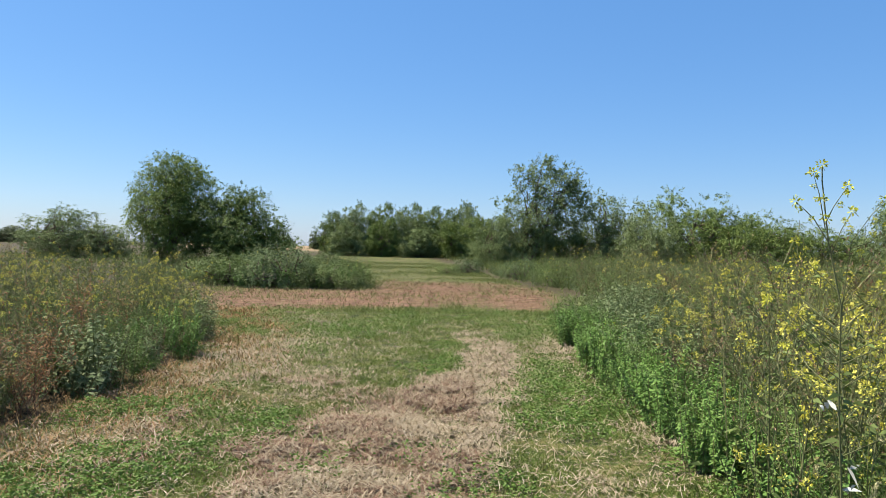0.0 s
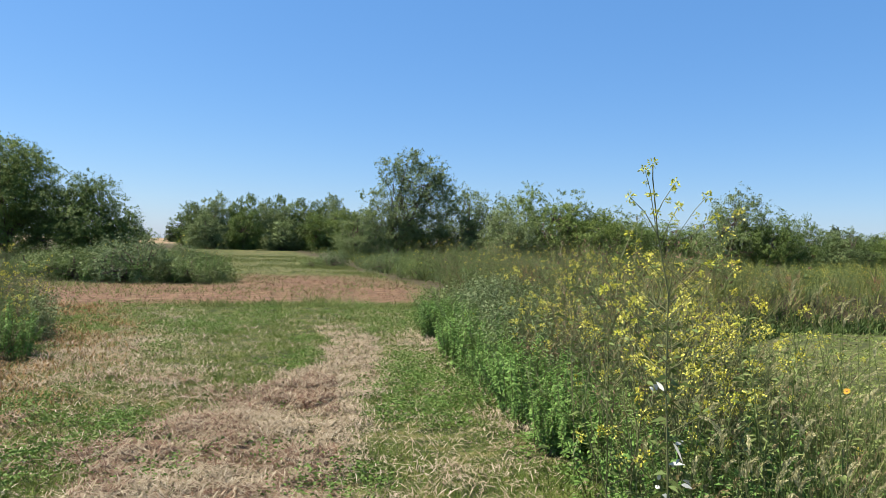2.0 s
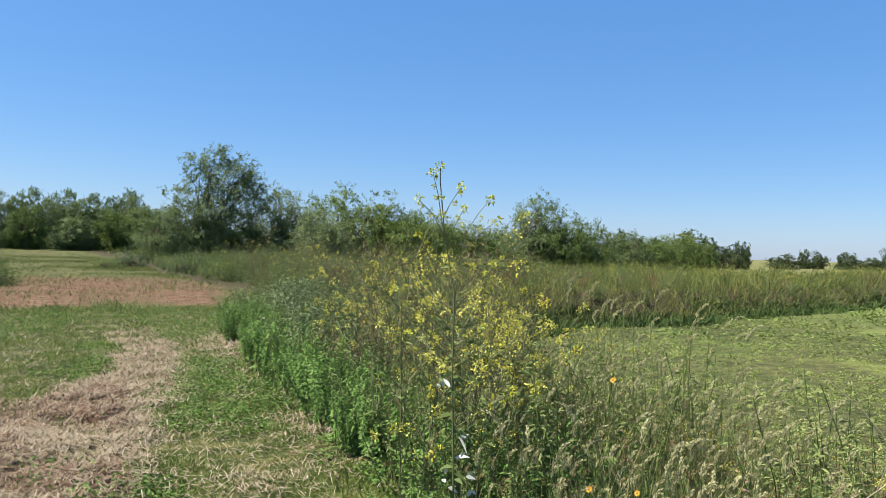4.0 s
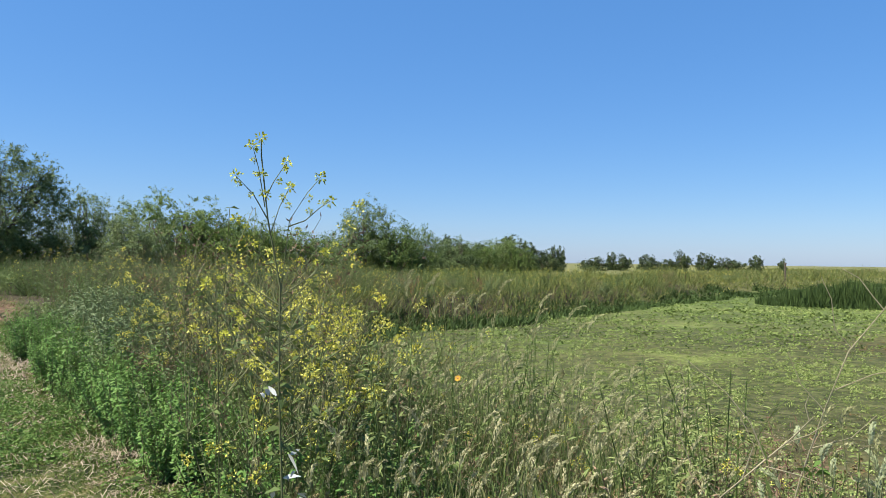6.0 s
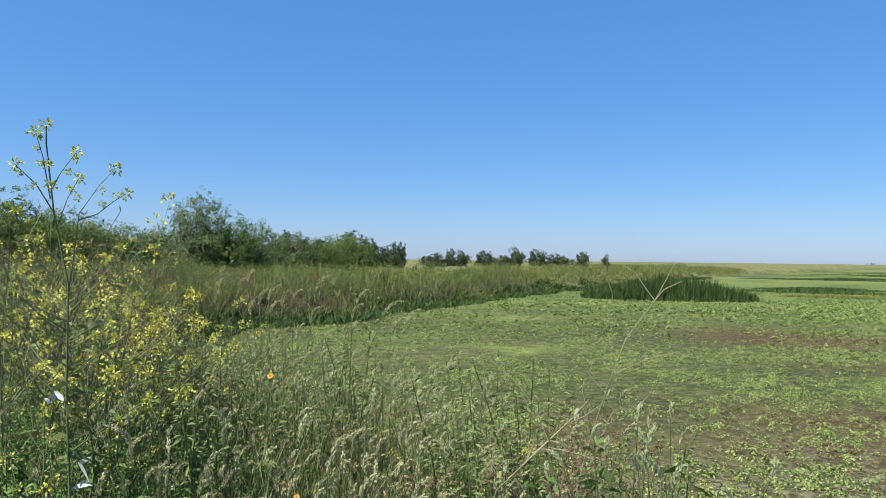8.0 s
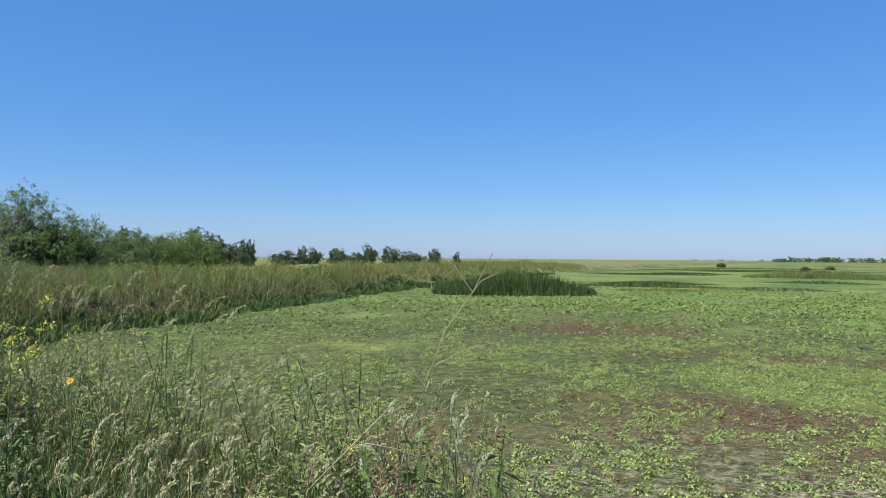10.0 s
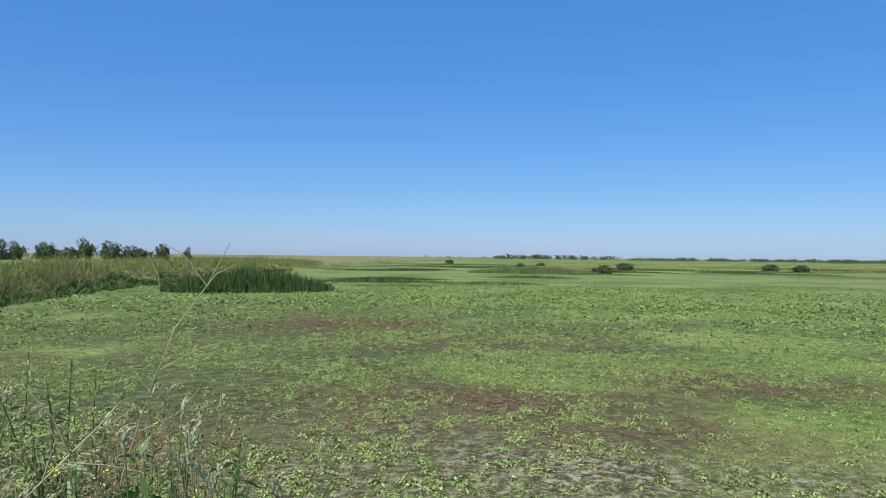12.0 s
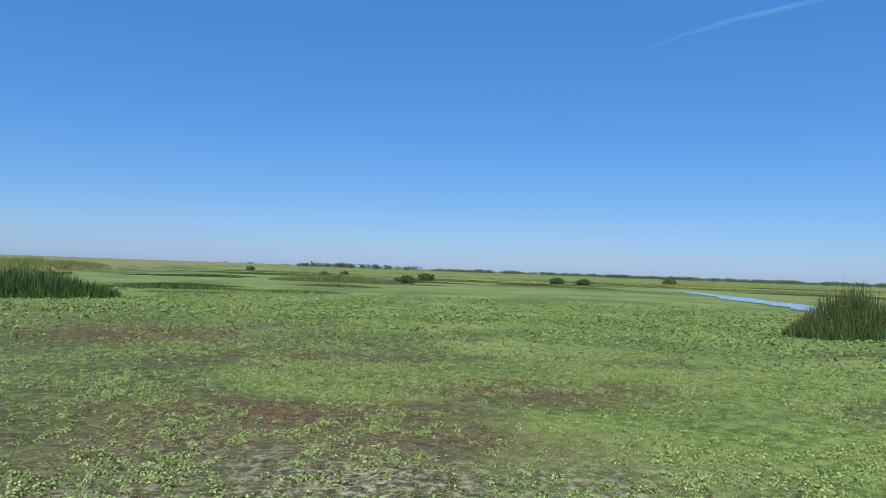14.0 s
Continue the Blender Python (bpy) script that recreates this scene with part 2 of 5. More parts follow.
RUST = leaf_material("rust_seed", [(0, (0.20, 0.09, 0.04)), (0.6, (0.38, 0.19, 0.085)), (1, (0.52, 0.32, 0.18))], 0.3)
TALL_GRASS = leaf_material("tall_grass_blade", [(0, (0.085, 0.145, 0.033)), (0.5, (0.15, 0.215, 0.06)), (0.75, (0.25, 0.27, 0.11)), (1, (0.40, 0.35, 0.19))], 0.5)
SPIKE = leaf_material("seed_spike", [(0, (0.24, 0.28, 0.13)), (1, (0.44, 0.47, 0.28))], 0.3)
SEED = leaf_material("grass_seed", [(0, (0.27, 0.27, 0.12)), (0.6, (0.40, 0.39, 0.20)), (1, (0.55, 0.52, 0.31))], 0.45)
WEED = leaf_material("verge_weed", [(0, (0.08, 0.12, 0.033)), (0.45, (0.145, 0.185, 0.056)), (0.8, (0.23, 0.245, 0.085)), (1, (0.30, 0.25, 0.115))], 0.55)
BANK = leaf_material("bank_weed", [(0, (0.12, 0.16, 0.036)), (0.45, (0.22, 0.245, 0.06)), (0.75, (0.35, 0.32, 0.10)), (1, (0.48, 0.39, 0.17))], 0.6)
REED = leaf_material("reed_blade", [(0, (0.032, 0.060, 0.015)), (0.6, (0.072, 0.118, 0.028)), (1, (0.15, 0.19, 0.052))], 0.2, 0.8)
MARSH_CLUMP = leaf_material("pale_marsh_leaf", [(0, (0.085, 0.135, 0.026)), (0.4, (0.18, 0.24, 0.060)), (0.75, (0.33, 0.39, 0.13)), (1, (0.57, 0.60, 0.31))], 0.3)
GOLD_SEED = leaf_material("golden_seed", [(0, (0.22, 0.17, 0.075)), (0.6, (0.34, 0.28, 0.13)), (1, (0.48, 0.42, 0.24))], 0.4)
MARSH_LEAF = leaf_material("marsh_leaf", [(0, (0.115, 0.175, 0.024)), (0.45, (0.21, 0.295, 0.05)), (0.8, (0.32, 0.40, 0.09)), (1, (0.46, 0.50, 0.17))], 0.4)
MARSH_RED = leaf_material("dying_marsh_leaf", [(0, (0.09, 0.05, 0.025)), (0.5, (0.16, 0.10, 0.045)), (1, (0.24, 0.22, 0.08))], 0.3)
CUT_GREEN = leaf_material("cut_grass", [(0, (0.085, 0.14, 0.026)), (0.45, (0.15, 0.22, 0.045)), (0.75, (0.25, 0.28, 0.078)), (1, (0.42, 0.37, 0.17))], 0.4)
STRAW = leaf_material("straw", [(0, (0.12, 0.085, 0.055)), (0.45, (0.26, 0.205, 0.135)), (0.8, (0.40, 0.34, 0.24)), (1, (0.62, 0.56, 0.43))], 0.2)
PALE_STEM = leaf_material("pale_stem", [(0, (0.20, 0.18, 0.11)), (1, (0.36, 0.32, 0.21))], 0.1)
ORANGE_STRAW = leaf_material("orange_straw", [(0, (0.15, 0.085, 0.035)), (0.6, (0.30, 0.19, 0.08)), (1, (0.44, 0.33, 0.17))], 0.2)
BROWN_STRAW = leaf_material("brown_straw", [(0, (0.09, 0.045, 0.03)), (0.6, (0.20, 0.115, 0.07)), (1, (0.34, 0.24, 0.155))], 0.2)

# ---- mesh helpers ----


def mesh(name, V, F, mat):
    """A mesh from arrays of corners and of four-cornered faces."""
    V, F = np.asarray(V, np.float32).reshape(-1, 3), np.asarray(F, np.int32).reshape(-1, 4)
    me = bpy.data.meshes.new(name)
    me.vertices.add(len(V))
    me.vertices.foreach_set("co", V.ravel())
    me.loops.add(F.size)
    me.loops.foreach_set("vertex_index", F.ravel())
    me.polygons.add(len(F))
    me.polygons.foreach_set("loop_start", np.arange(0, F.size, 4, dtype=np.int32))
    me.update(calc_edges=True)
    me.materials.append(mat)
    return me


def part(name, geo, mat, parent, label="", kind=""):
    ob = new(name, mesh(name, *geo, mat))
    ob.parent = parent
    return tagged(ob, label, kind=kind)


def joined(geos):
    V, F, n = [], [], 0
    for v, f in geos:
        V.append(v), F.append(f + n)
        n += len(v)
    return np.concatenate(V), np.concatenate(F)


def unit(v):
    return v / np.maximum(np.linalg.norm(v, axis=-1, keepdims=True), 1e-9)


LEAF = "kite-shaped leaf"
DAB = (1.0, 0.7)
OVAL = (0.3, 1.0, 0.75, 0.1)


def blades(P, D, L, W, droop=0.0, profile=(1, 0.75, 0.06), rng=None, side=None):
    """Flat tapering blades from the points P along D; each bends down by droop of its length."""
    P, D = np.asarray(P, float), unit(np.asarray(D, float))
    n, k = len(P), len(profile)
    L, W, droop = (np.broadcast_to(np.asarray(a, float), n) for a in (L, W, droop))
    if side is None:
        a = rng.normal(size=(n, 3))
        side = unit(np.cross(D, a))
    if profile is LEAF:
        mid = P + D * (0.45 * L)[:, None] - np.array([0, 0, 0.2]) * (droop * L)[:, None]
        half = side * (W * 0.5)[:, None]
        V = np.stack([P, mid + half, P + D * L[:, None] - np.array([0, 0, 1.0]) * (droop * L)[:, None], mid - half], 1).reshape(-1, 3)
        return V, np.arange(4 * n).reshape(-1, 4)
    t = np.linspace(0, 1, k)
    mid = P[:, None] + D[:, None] * (L[:, None] * t)[..., None]
    mid[..., 2] -= (droop * L)[:, None] * t ** 2
    half = side[:, None] * (W[:, None] * 0.5 * np.asarray(profile))[..., None]
    V = np.stack([mid - half, mid + half], 2).reshape(-1, 3)
    i = np.arange(n)[:, None] * (2 * k) + 2 * np.arange(k - 1)[None]
    F = np.stack([i, i + 1, i + 3, i + 2], -1).reshape(-1, 4)
    return V, F


def facing(out, D, rng, loose=0.5):
    """Leaf directions and sides so that the leaves look roughly along out, as leaves turn to the light."""
    n = unit(unit(out) + rng.normal(size=out.shape) * loose)
    D = unit(D)
    D = unit(D - n * (0.85 * (D * n).sum(1, keepdims=True)))
    return D, unit(np.cross(n, D))


def tubes(lines, radii, sides=3):
    """Round stems along lines (n, k, 3) with radii (n, k)."""
    lines, radii = np.asarray(lines, float), np.asarray(radii, float)
    n, k, _ = lines.shape
    d = unit(np.gradient(lines, axis=1))
    ref = np.where(np.abs(d[..., 2:]) > 0.9, np.array([1.0, 0, 0]), np.array([0, 0, 1.0]))
    a = unit(np.cross(d, ref))
    b = np.cross(d, a)
    ang = np.arange(sides) * 2 * np.pi / sides
    ring = lines[:, :, None] + radii[..., None, None] * (np.cos(ang)[:, None] * a[:, :, None] + np.sin(ang)[:, None] * b[:, :, None])
    V = ring.reshape(-1, 3)
    i = (np.arange(n)[:, None, None] * k + np.arange(k - 1)[None, :, None]) * sides
    s = np.arange(sides)[None, None]
    s2 = (s + 1) % sides
    F = np.stack([i + s, i + s2, i + sides + s2, i + sides + s], -1).reshape(-1, 4)
    return V, F


def thing(name, label, category, group=""):
    ob = new(name)
    return tagged(ob, label, category, group)


def stuff(name, geo, mat, label, category):
    return tagged(new(name, mesh(name, *geo, mat)), label, category, kind="stuff")


def scatter(n, box, keep, seed):
    """Random places in the box (x0, y0, x1, y1), kept with the chance keep(x, y)."""
    r = np.random.default_rng(seed)
    x, y = r.uniform(box[0], box[2], n), r.uniform(box[1], box[3], n)
    ok = r.random(n) < keep(x, y)
    return x[ok], y[ok]


def ball(rng, n):
    return unit(rng.normal(size=(n, 3))) * rng.random((n, 1)) ** (1 / 3)


# ---- ground ----


def make_ground():
    u = np.linspace(-1, 1, 331)
    ax = 5.5 * np.sinh(u * math.asinh(4500 / 5.5))
    xs, ys = np.meshgrid(ax + 3, ax + 8)
    V = np.stack([xs, ys, height(xs, ys)], -1).reshape(-1, 3)
    n = len(ax)
    i = (np.arange(n - 1)[:, None] * n + np.arange(n - 1)[None]).ravel()
    me = mesh("ground", V, np.stack([i, i + 1, i + n + 1, i + n], -1), GROUND)
    me.polygons.foreach_set("use_smooth", np.ones(len(me.polygons), bool))
    x, y = V[:, 0], V[:, 1]
    sd, mw = toe_distance(x, y), mown(x, y)
    grey, red = bare_mask(x, y)
    land = 1 - step(-0.5, 0.5, sd)
    far = step(110, 190, y) * land * (1 - step(0, 60, x)) * step(-0.42, -0.34, x / np.maximum(y, 1))
    gold = step(25, 70, np.hypot(x, y)) * land * step(0.3, -1.5, mw) * step(40, 75, x)
    near = (1 - step(22, 60, np.hypot(x, y))) * np.clip(0.08 + step(0.58, 0.42, lush(x, y)) + np.maximum(grey, red), 0, 1)
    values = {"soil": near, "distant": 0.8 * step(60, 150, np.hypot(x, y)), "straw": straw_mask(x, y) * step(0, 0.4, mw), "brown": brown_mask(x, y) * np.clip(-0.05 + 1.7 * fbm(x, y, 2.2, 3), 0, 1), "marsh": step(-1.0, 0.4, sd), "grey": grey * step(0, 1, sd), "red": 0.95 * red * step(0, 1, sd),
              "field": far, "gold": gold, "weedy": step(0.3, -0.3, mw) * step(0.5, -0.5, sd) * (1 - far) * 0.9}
    for key, v in values.items():
        me.attributes.new(key, "FLOAT", "POINT").data.foreach_set("value", np.asarray(v, np.float32))
    tagged(new("ground", me), "mown levee way, weedy verges and flat green marsh", "ground", kind="structure")


make_ground()


def make_water():
    """The shallow channel that winds over the marsh."""
    m, nt, p = material("water")
    p.inputs["Base Color"].default_value = (0.10, 0.13, 0.15, 1)
    p.inputs["Roughness"].default_value = 0.12
    b = nt.nodes.new("ShaderNodeBump")
    b.inputs["Strength"].default_value, b.inputs["Distance"].default_value = 0.25, 0.02
    nt.links.new(grain(nt, 5, 3), b.inputs["Height"])
    nt.links.new(b.outputs[0], p.inputs["Normal"])
    k = np.linspace(0, 1, 70)
    cx = np.interp(k, [0, 0.25, 0.55, 0.8, 1], [131, 112, 80, 58, 36])
    cy = np.interp(k, [0, 0.25, 0.55, 0.8, 1], [-57, -54, -45.2, -41, -42])
    w = np.interp(k, [0, 0.05, 0.3, 0.6, 1], [0.3, 1.8, 2.3, 2.2, 3.6]) * (0.8 + 0.5 * vnoise(cx, cy, 9, 3))
    d = np.stack([np.gradient(cx), np.gradient(cy)], -1)
    d /= np.linalg.norm(d, axis=1, keepdims=True)
    nrm = np.stack([-d[:, 1], d[:, 0]], -1)
    c = np.stack([cx, cy], -1)
    jit = (vnoise(cx, cy, 4, 8) - 0.5)[:, None] * 2
    V = np.stack([c + nrm * (w[:, None] + jit), c - nrm * (w[:, None] - jit)], 1).reshape(-1, 2)
    V = np.column_stack([V, np.full(len(V), -0.94)])
    i = np.arange(69) * 2
    tagged(new("water", mesh("water", V, np.stack([i, i + 1, i + 3, i + 2], -1), m)), "shallow blue water channel winding over the green marsh", "water", kind="structure")


make_water()

# ---- trees ----


def tree(name, label, group, lobes, trunks, leaves, size, mat, seed, up=0.25, twigs=60):
    """A tree: lobes are (x, y, z, radius across, radius up) of its crown; trunks rise from the ground into them."""
    r = np.random.default_rng(seed)
    root = thing(name, label, "tree", group)
    lobes = np.array(lobes, float)
    top = lobes[r.integers(0, len(lobes), trunks)]
    k = np.linspace(0, 1, 7)
    foot = r.normal(size=(trunks, 3)) * [0.3, 0.3, 0]
    lines = foot[:, None] * (1 - k)[None, :, None] + (top[:, :3] + r.normal(size=(trunks, 3)) * 0.3)[:, None] * k[None, :, None]
    lines[..., :2] *= (k ** 0.35)[None, :, None]
    lines += np.cumsum(r.normal(size=lines.shape) * 0.06, 1) * k[None, :, None]
    rad = (0.10 + 0.06 * r.random(trunks))[:, None] * (1.05 - 0.85 * k)[None]
    # limbs leave the trunks and run out to the foliage clumps
    total = max(24, leaves // 80)
    pick = r.choice(len(lobes), total, p=(lobes[:, 3] ** 2 * lobes[:, 4]) / (lobes[:, 3] ** 2 * lobes[:, 4]).sum())
    c = lobes[pick]
    q = ball(r, total)
    q = unit(q) * np.linalg.norm(q, axis=1, keepdims=True) ** 0.55
    centre = c[:, :3] + q * np.stack([c[:, 3], c[:, 3], c[:, 4]], 1)
    centre[:, 2] = np.maximum(centre[:, 2], 0.35)
    m = min(twigs, total)
    start = lines[r.integers(0, trunks, m), r.integers(2, 6, m)]
    k5 = np.linspace(0, 1, 5)
    limb = start[:, None] * (1 - k5)[None, :, None] + centre[:m, None] * k5[None, :, None]
    limb += r.normal(size=limb.shape) * 0.07
    lr = 0.045 * (1.1 - 0.9 * k5)[None] * np.ones((m, 1))
    part("trunk", joined([tubes(lines, rad, 6), tubes(limb, lr, 4)]), BARK, root)
    # foliage: sprays of leafy twigs out from each clump's heart, with gaps between the sprays
    per = 14
    nt = total * max(3, leaves // total // per)
    of = np.repeat(np.arange(total), nt // total)
    away = unit(centre[of] - c[of, :3]) * 0.55 + r.normal(size=(nt, 3)) * 0.6 + [0, 0, up]
    reach = (0.25 + 0.55 * r.random(nt)) * (0.45 + 0.35 * np.clip(c[of, 3], 0.4, 1.4))
    t = np.sort(r.random((nt, per)) ** 0.7, 1)
    way = np.repeat(unit(away), per, 0)
    base = np.repeat(centre[of] + r.normal(size=(nt, 3)) * 0.16, per, 0) + way * (t * reach[:, None]).reshape(-1, 1) - [0, 0, 0.12] * (t ** 2).reshape(-1, 1) + r.normal(size=(nt * per, 3)) * 0.035
    L = size * (0.7 + 0.6 * r.random(len(base)))
    leafy = np.repeat(of, per)
    D, side = facing(unit(base - c[leafy, :3]) + 0.4 * way + [-0.15, 0, 0.8], way + r.normal(size=way.shape) * 0.7 - [0, 0, 0.2], r, 0.6)
    crown = blades(base, D, L, L * 0.32, 0.12, LEAF, side=side)
    # long leading shoots break the outline
    shoots = max(8, total // 12)
    sp = centre[r.integers(0, total, shoots)]
    kk = np.linspace(0, 1, 9)
    sd = unit(unit(sp - lobes[:, :3].mean(0)) * 0.5 + [0, 0, 0.8] + r.normal(size=sp.shape) * 0.3)
    tip = (sp[:, None] + sd[:, None] * (kk * (0.55 + 0.45 * r.random(shoots)[:, None]))[..., None]).reshape(-1, 3)
    tip = np.repeat(tip, 3, 0) + r.normal(size=(len(tip) * 3, 3)) * 0.05
    tl = blades(tip, np.repeat(np.repeat(sd, 9, 0), 3, 0) + r.normal(size=tip.shape) * 0.6, size * 0.5, size * 0.13, 0.3, LEAF, r)
    part("crown", joined([crown, tl]), mat, root)
    return root


def lobed(seed, h, w, n, low=0.25, slim=1.0):
    """Crown lobes for a tree h high and w wide, foliage from low * h up."""
    r = np.random.default_rng(seed)
    out = []
    for i in range(n):
        f = (i + 0.5) / n
        z = h * (low + (0.80 - low) * f)
        reach = 0.36 * w * math.sqrt(max(0.05, 1 - (max(0, f - 0.35) / 0.75) ** 2)) * slim
        a = i * 2.4 + r.random()
        rr = w * (0.24 + 0.10 * r.random()) * (1.15 - 0.4 * f)
        out.append((math.cos(a) * reach, math.sin(a) * reach, z, rr, min(rr * 1.1, h * 0.2)))
    if low <= 0.16:   # foliage down to the ground
        out += [(0.18 * w * math.cos(k), 0.18 * w * math.sin(k), 0.17 * h, 0.30 * w, 0.16 * h) for k in (0.4, 2.5, 4.6)]
    return out


def place(ob, x, y, s=1.0, turn=0.0, sz=None, lift=0.0):
    """Stand a thing at x, y on the ground."""
    z = float(height(x, y)) - 0.03 + lift
    m = Matrix.LocRotScale((x, y, z), Euler((0, 0, turn)), (s, s, sz or s))
    return m


def stand(ob, x, y, s=1.0, turn=0.0, sz=None, lift=0.0):
    ob.matrix_basis = place(ob, x, y, s, turn, sz, lift)
    return ob


def again(ob, x, y, s=1.0, turn=0.0, sz=None, lift=0.0):
    """A copy of a thing, with its own size and turn."""
    c = copy_thing(ob, Matrix())
    c.matrix_basis = place(ob, x, y, s, turn, sz, lift)
    return c


def make_trees():
    rnd = random.Random(4)
    # the two-headed willow beyond the left-hand weeds
    stand(tree("willow_tree", "large dense dark green willow with foliage to the ground", "willows round the crossing",
               [(0.6, 0, 5.7, 1.5, 1.2), (-0.5, 0.3, 4.7, 1.5, 1.2), (1.8, -0.3, 5.0, 1.3, 1.2), (0.2, -0.8, 3.6, 1.7, 1.3), (1.5, 0.4, 3.2, 1.8, 1.4), (-1.2, 0.2, 2.7, 1.1, 0.8),
                (-1.9, -0.2, 3.4, 0.6, 0.4), (0.5, 0, 1.7, 1.9, 1.2), (-0.1, 0.5, 6.2, 0.9, 0.7)], 4, 64000, 0.145, WILLOW, 1), -17.8, 44.6)
    stand(tree("willow_tree", "broad rounded green willow leaning off its taller neighbour", "willows round the crossing",
               [(0.3, 0, 4.0, 1.2, 0.9), (1.2, 0.2, 3.7, 1.2, 0.9), (-0.7, -0.3, 3.0, 1.4, 1.1), (2.2, -0.2, 2.7, 1.2, 0.9), (0.6, -0.5, 2.2, 1.8, 1.2), (2.7, 0.3, 1.6, 1.1, 0.9),
                (-0.8, 0.3, 1.4, 1.5, 1.0), (1.2, 0, 1.1, 1.8, 0.9)], 4, 52000, 0.145, WILLOW, 2), -13.7, 43.9)
    # the tall airy willow
    stand(tree("willow_tree", "tall airy grey-green willow with several stems", "willows round the crossing",
               [(-0.2, 0, 7.5, 0.9, 0.9), (1.4, 0.3, 8.0, 1.1, 1.0), (3.5, 0, 7.2, 1.0, 1.1), (4.3, 0.3, 6.1, 0.9, 1.1), (2.4, -0.6, 6.2, 1.4, 1.3), (0.4, 0.5, 5.8, 1.3, 1.2), (-1.5, 0, 5.3, 0.8, 0.6),
                (-2.3, 0.2, 5.5, 0.5, 0.35), (3.6, -0.4, 4.6, 1.4, 1.2), (1.2, -0.6, 4.0, 1.6, 1.2), (-0.8, 0.3, 3.6, 1.3, 1.0), (2.8, 0.4, 2.8, 1.7, 1.2), (0.4, 0, 2.2, 1.7, 1.1)], 6, 50000, 0.16, OLIVE, 3), 5.5, 59.7)
    a = tree("willow_tree", "rounded grey-green willow behind the weeds", "willows round the crossing", lobed(14, 6.0, 5.0, 10, 0.15), 4, 36000, 0.17, OLIVE, 4)
    b = tree("willow_tree", "dense dark green willow behind the weeds", "willows round the crossing", lobed(15, 6.0, 5.4, 10, 0.15), 4, 38000, 0.17, WILLOW, 5)
    c = tree("willow_tree", "slim upright willow in a dark row", "row of slim willows", lobed(16, 6.0, 4.0, 9, 0.1, 0.9), 3, 24000, 0.21, WILLOW, 6, up=0.8)
    d = tree("willow_tree", "slim grey-green willow in a dark row", "row of slim willows", lobed(17, 6.0, 4.2, 9, 0.1, 0.9), 3, 24000, 0.21, OLIVE, 7, up=0.8)
    used = set()

    def put(kind, x, y, h, w):
        s, sz = w / {a: 5.0, b: 5.4, c: 4.0, d: 4.2}[kind], h / 6.0
        (again if kind in used else stand)(kind, x, y, s, rnd.random() * 6.28, sz)
        used.add(kind)

    for k, x, y, h, w in ((a, -32.1, 59.9, 4.2, 5.6), (a, -28.5, 59.6, 2.9, 4.0), (b, -15.1, 58.1, 3.0, 2.4), (a, 3.2, 57.9, 4.2, 3.4), (b, 6.3, 62.0, 3.4, 5.0), (b, 9.6, 62.5, 3.6, 5.0),
                          (a, 12.8, 60.7, 6.4, 5.2), (b, 17.7, 57.3, 6.6, 6.3), (a, 14.1, 54.2, 4.6, 3.9), (b, 20.4, 56.4, 5.0, 3.6), (b, 21.5, 53.9, 4.8, 4.3), (b, 24.0, 55.0, 3.7, 3.6),
                          (a, 32.9, 55.0, 6.7, 4.6), (b, 34.6, 52.7, 5.1, 4.3), (b, 37.9, 54.1, 4.6, 3.3)):
        put(k, x, y, h, w)
    for n, (x, y, h) in enumerate(((-14.7, 86.8, 5.3), (-11.9, 85.2, 5.6), (-10.2, 89.4, 5.4), (-7.6, 87.7, 5.5), (-6.1, 91.8, 6.0), (-3.8, 87.9, 5.5), (-1.6, 90.0, 6.4), (0.4, 92.0, 6.2),
                                   (2.5, 86.0, 5.6), (-13.3, 87.5, 5.4), (-9.0, 86.5, 5.7), (-5.0, 89.5, 5.9), (-2.7, 88.5, 5.6), (1.5, 88.5, 6.0), (4.2, 88.0, 5.8), (-12.1, 80.5, 4.1), (-8.1, 80, 3.8), (-4.2, 81, 3.9), (-0.5, 81, 4.1))):
        put((c, d, c, d)[n % 4], x, y, h * (1.05, 1.2, 0.95)[n % 3], (3.6, 3.0, 4.0)[n % 3])
    for x, y, h, w in ((37.1, 76.5, 4.6, 7.0), (41.6, 77.6, 4.5, 4.5), (30.6, 74.0, 5.3, 5.5), (48.8, 63.5, 4.1, 4.8), (53.6, 64.8, 3.8, 4.4), (59.6, 67.5, 4.6, 4.2), (59.5, 64.9, 4.2, 3.8)):
        put(rnd.choice((a, b)), x, y, h, w)
    e = tree("far_tree", "small far tree on the levee horizon", "far trees along the levee", lobed(18, 4.5, 5.0, 9, 0.08), 3, 11000, 0.32, FAR_LEAF, 8, twigs=20)
    g = tree("far_tree", "small far tree on the levee horizon", "far trees along the levee", lobed(19, 4.5, 4.0, 8, 0.08), 3, 10000, 0.32, FAR_LEAF, 9, twigs=20)
    seen = set()
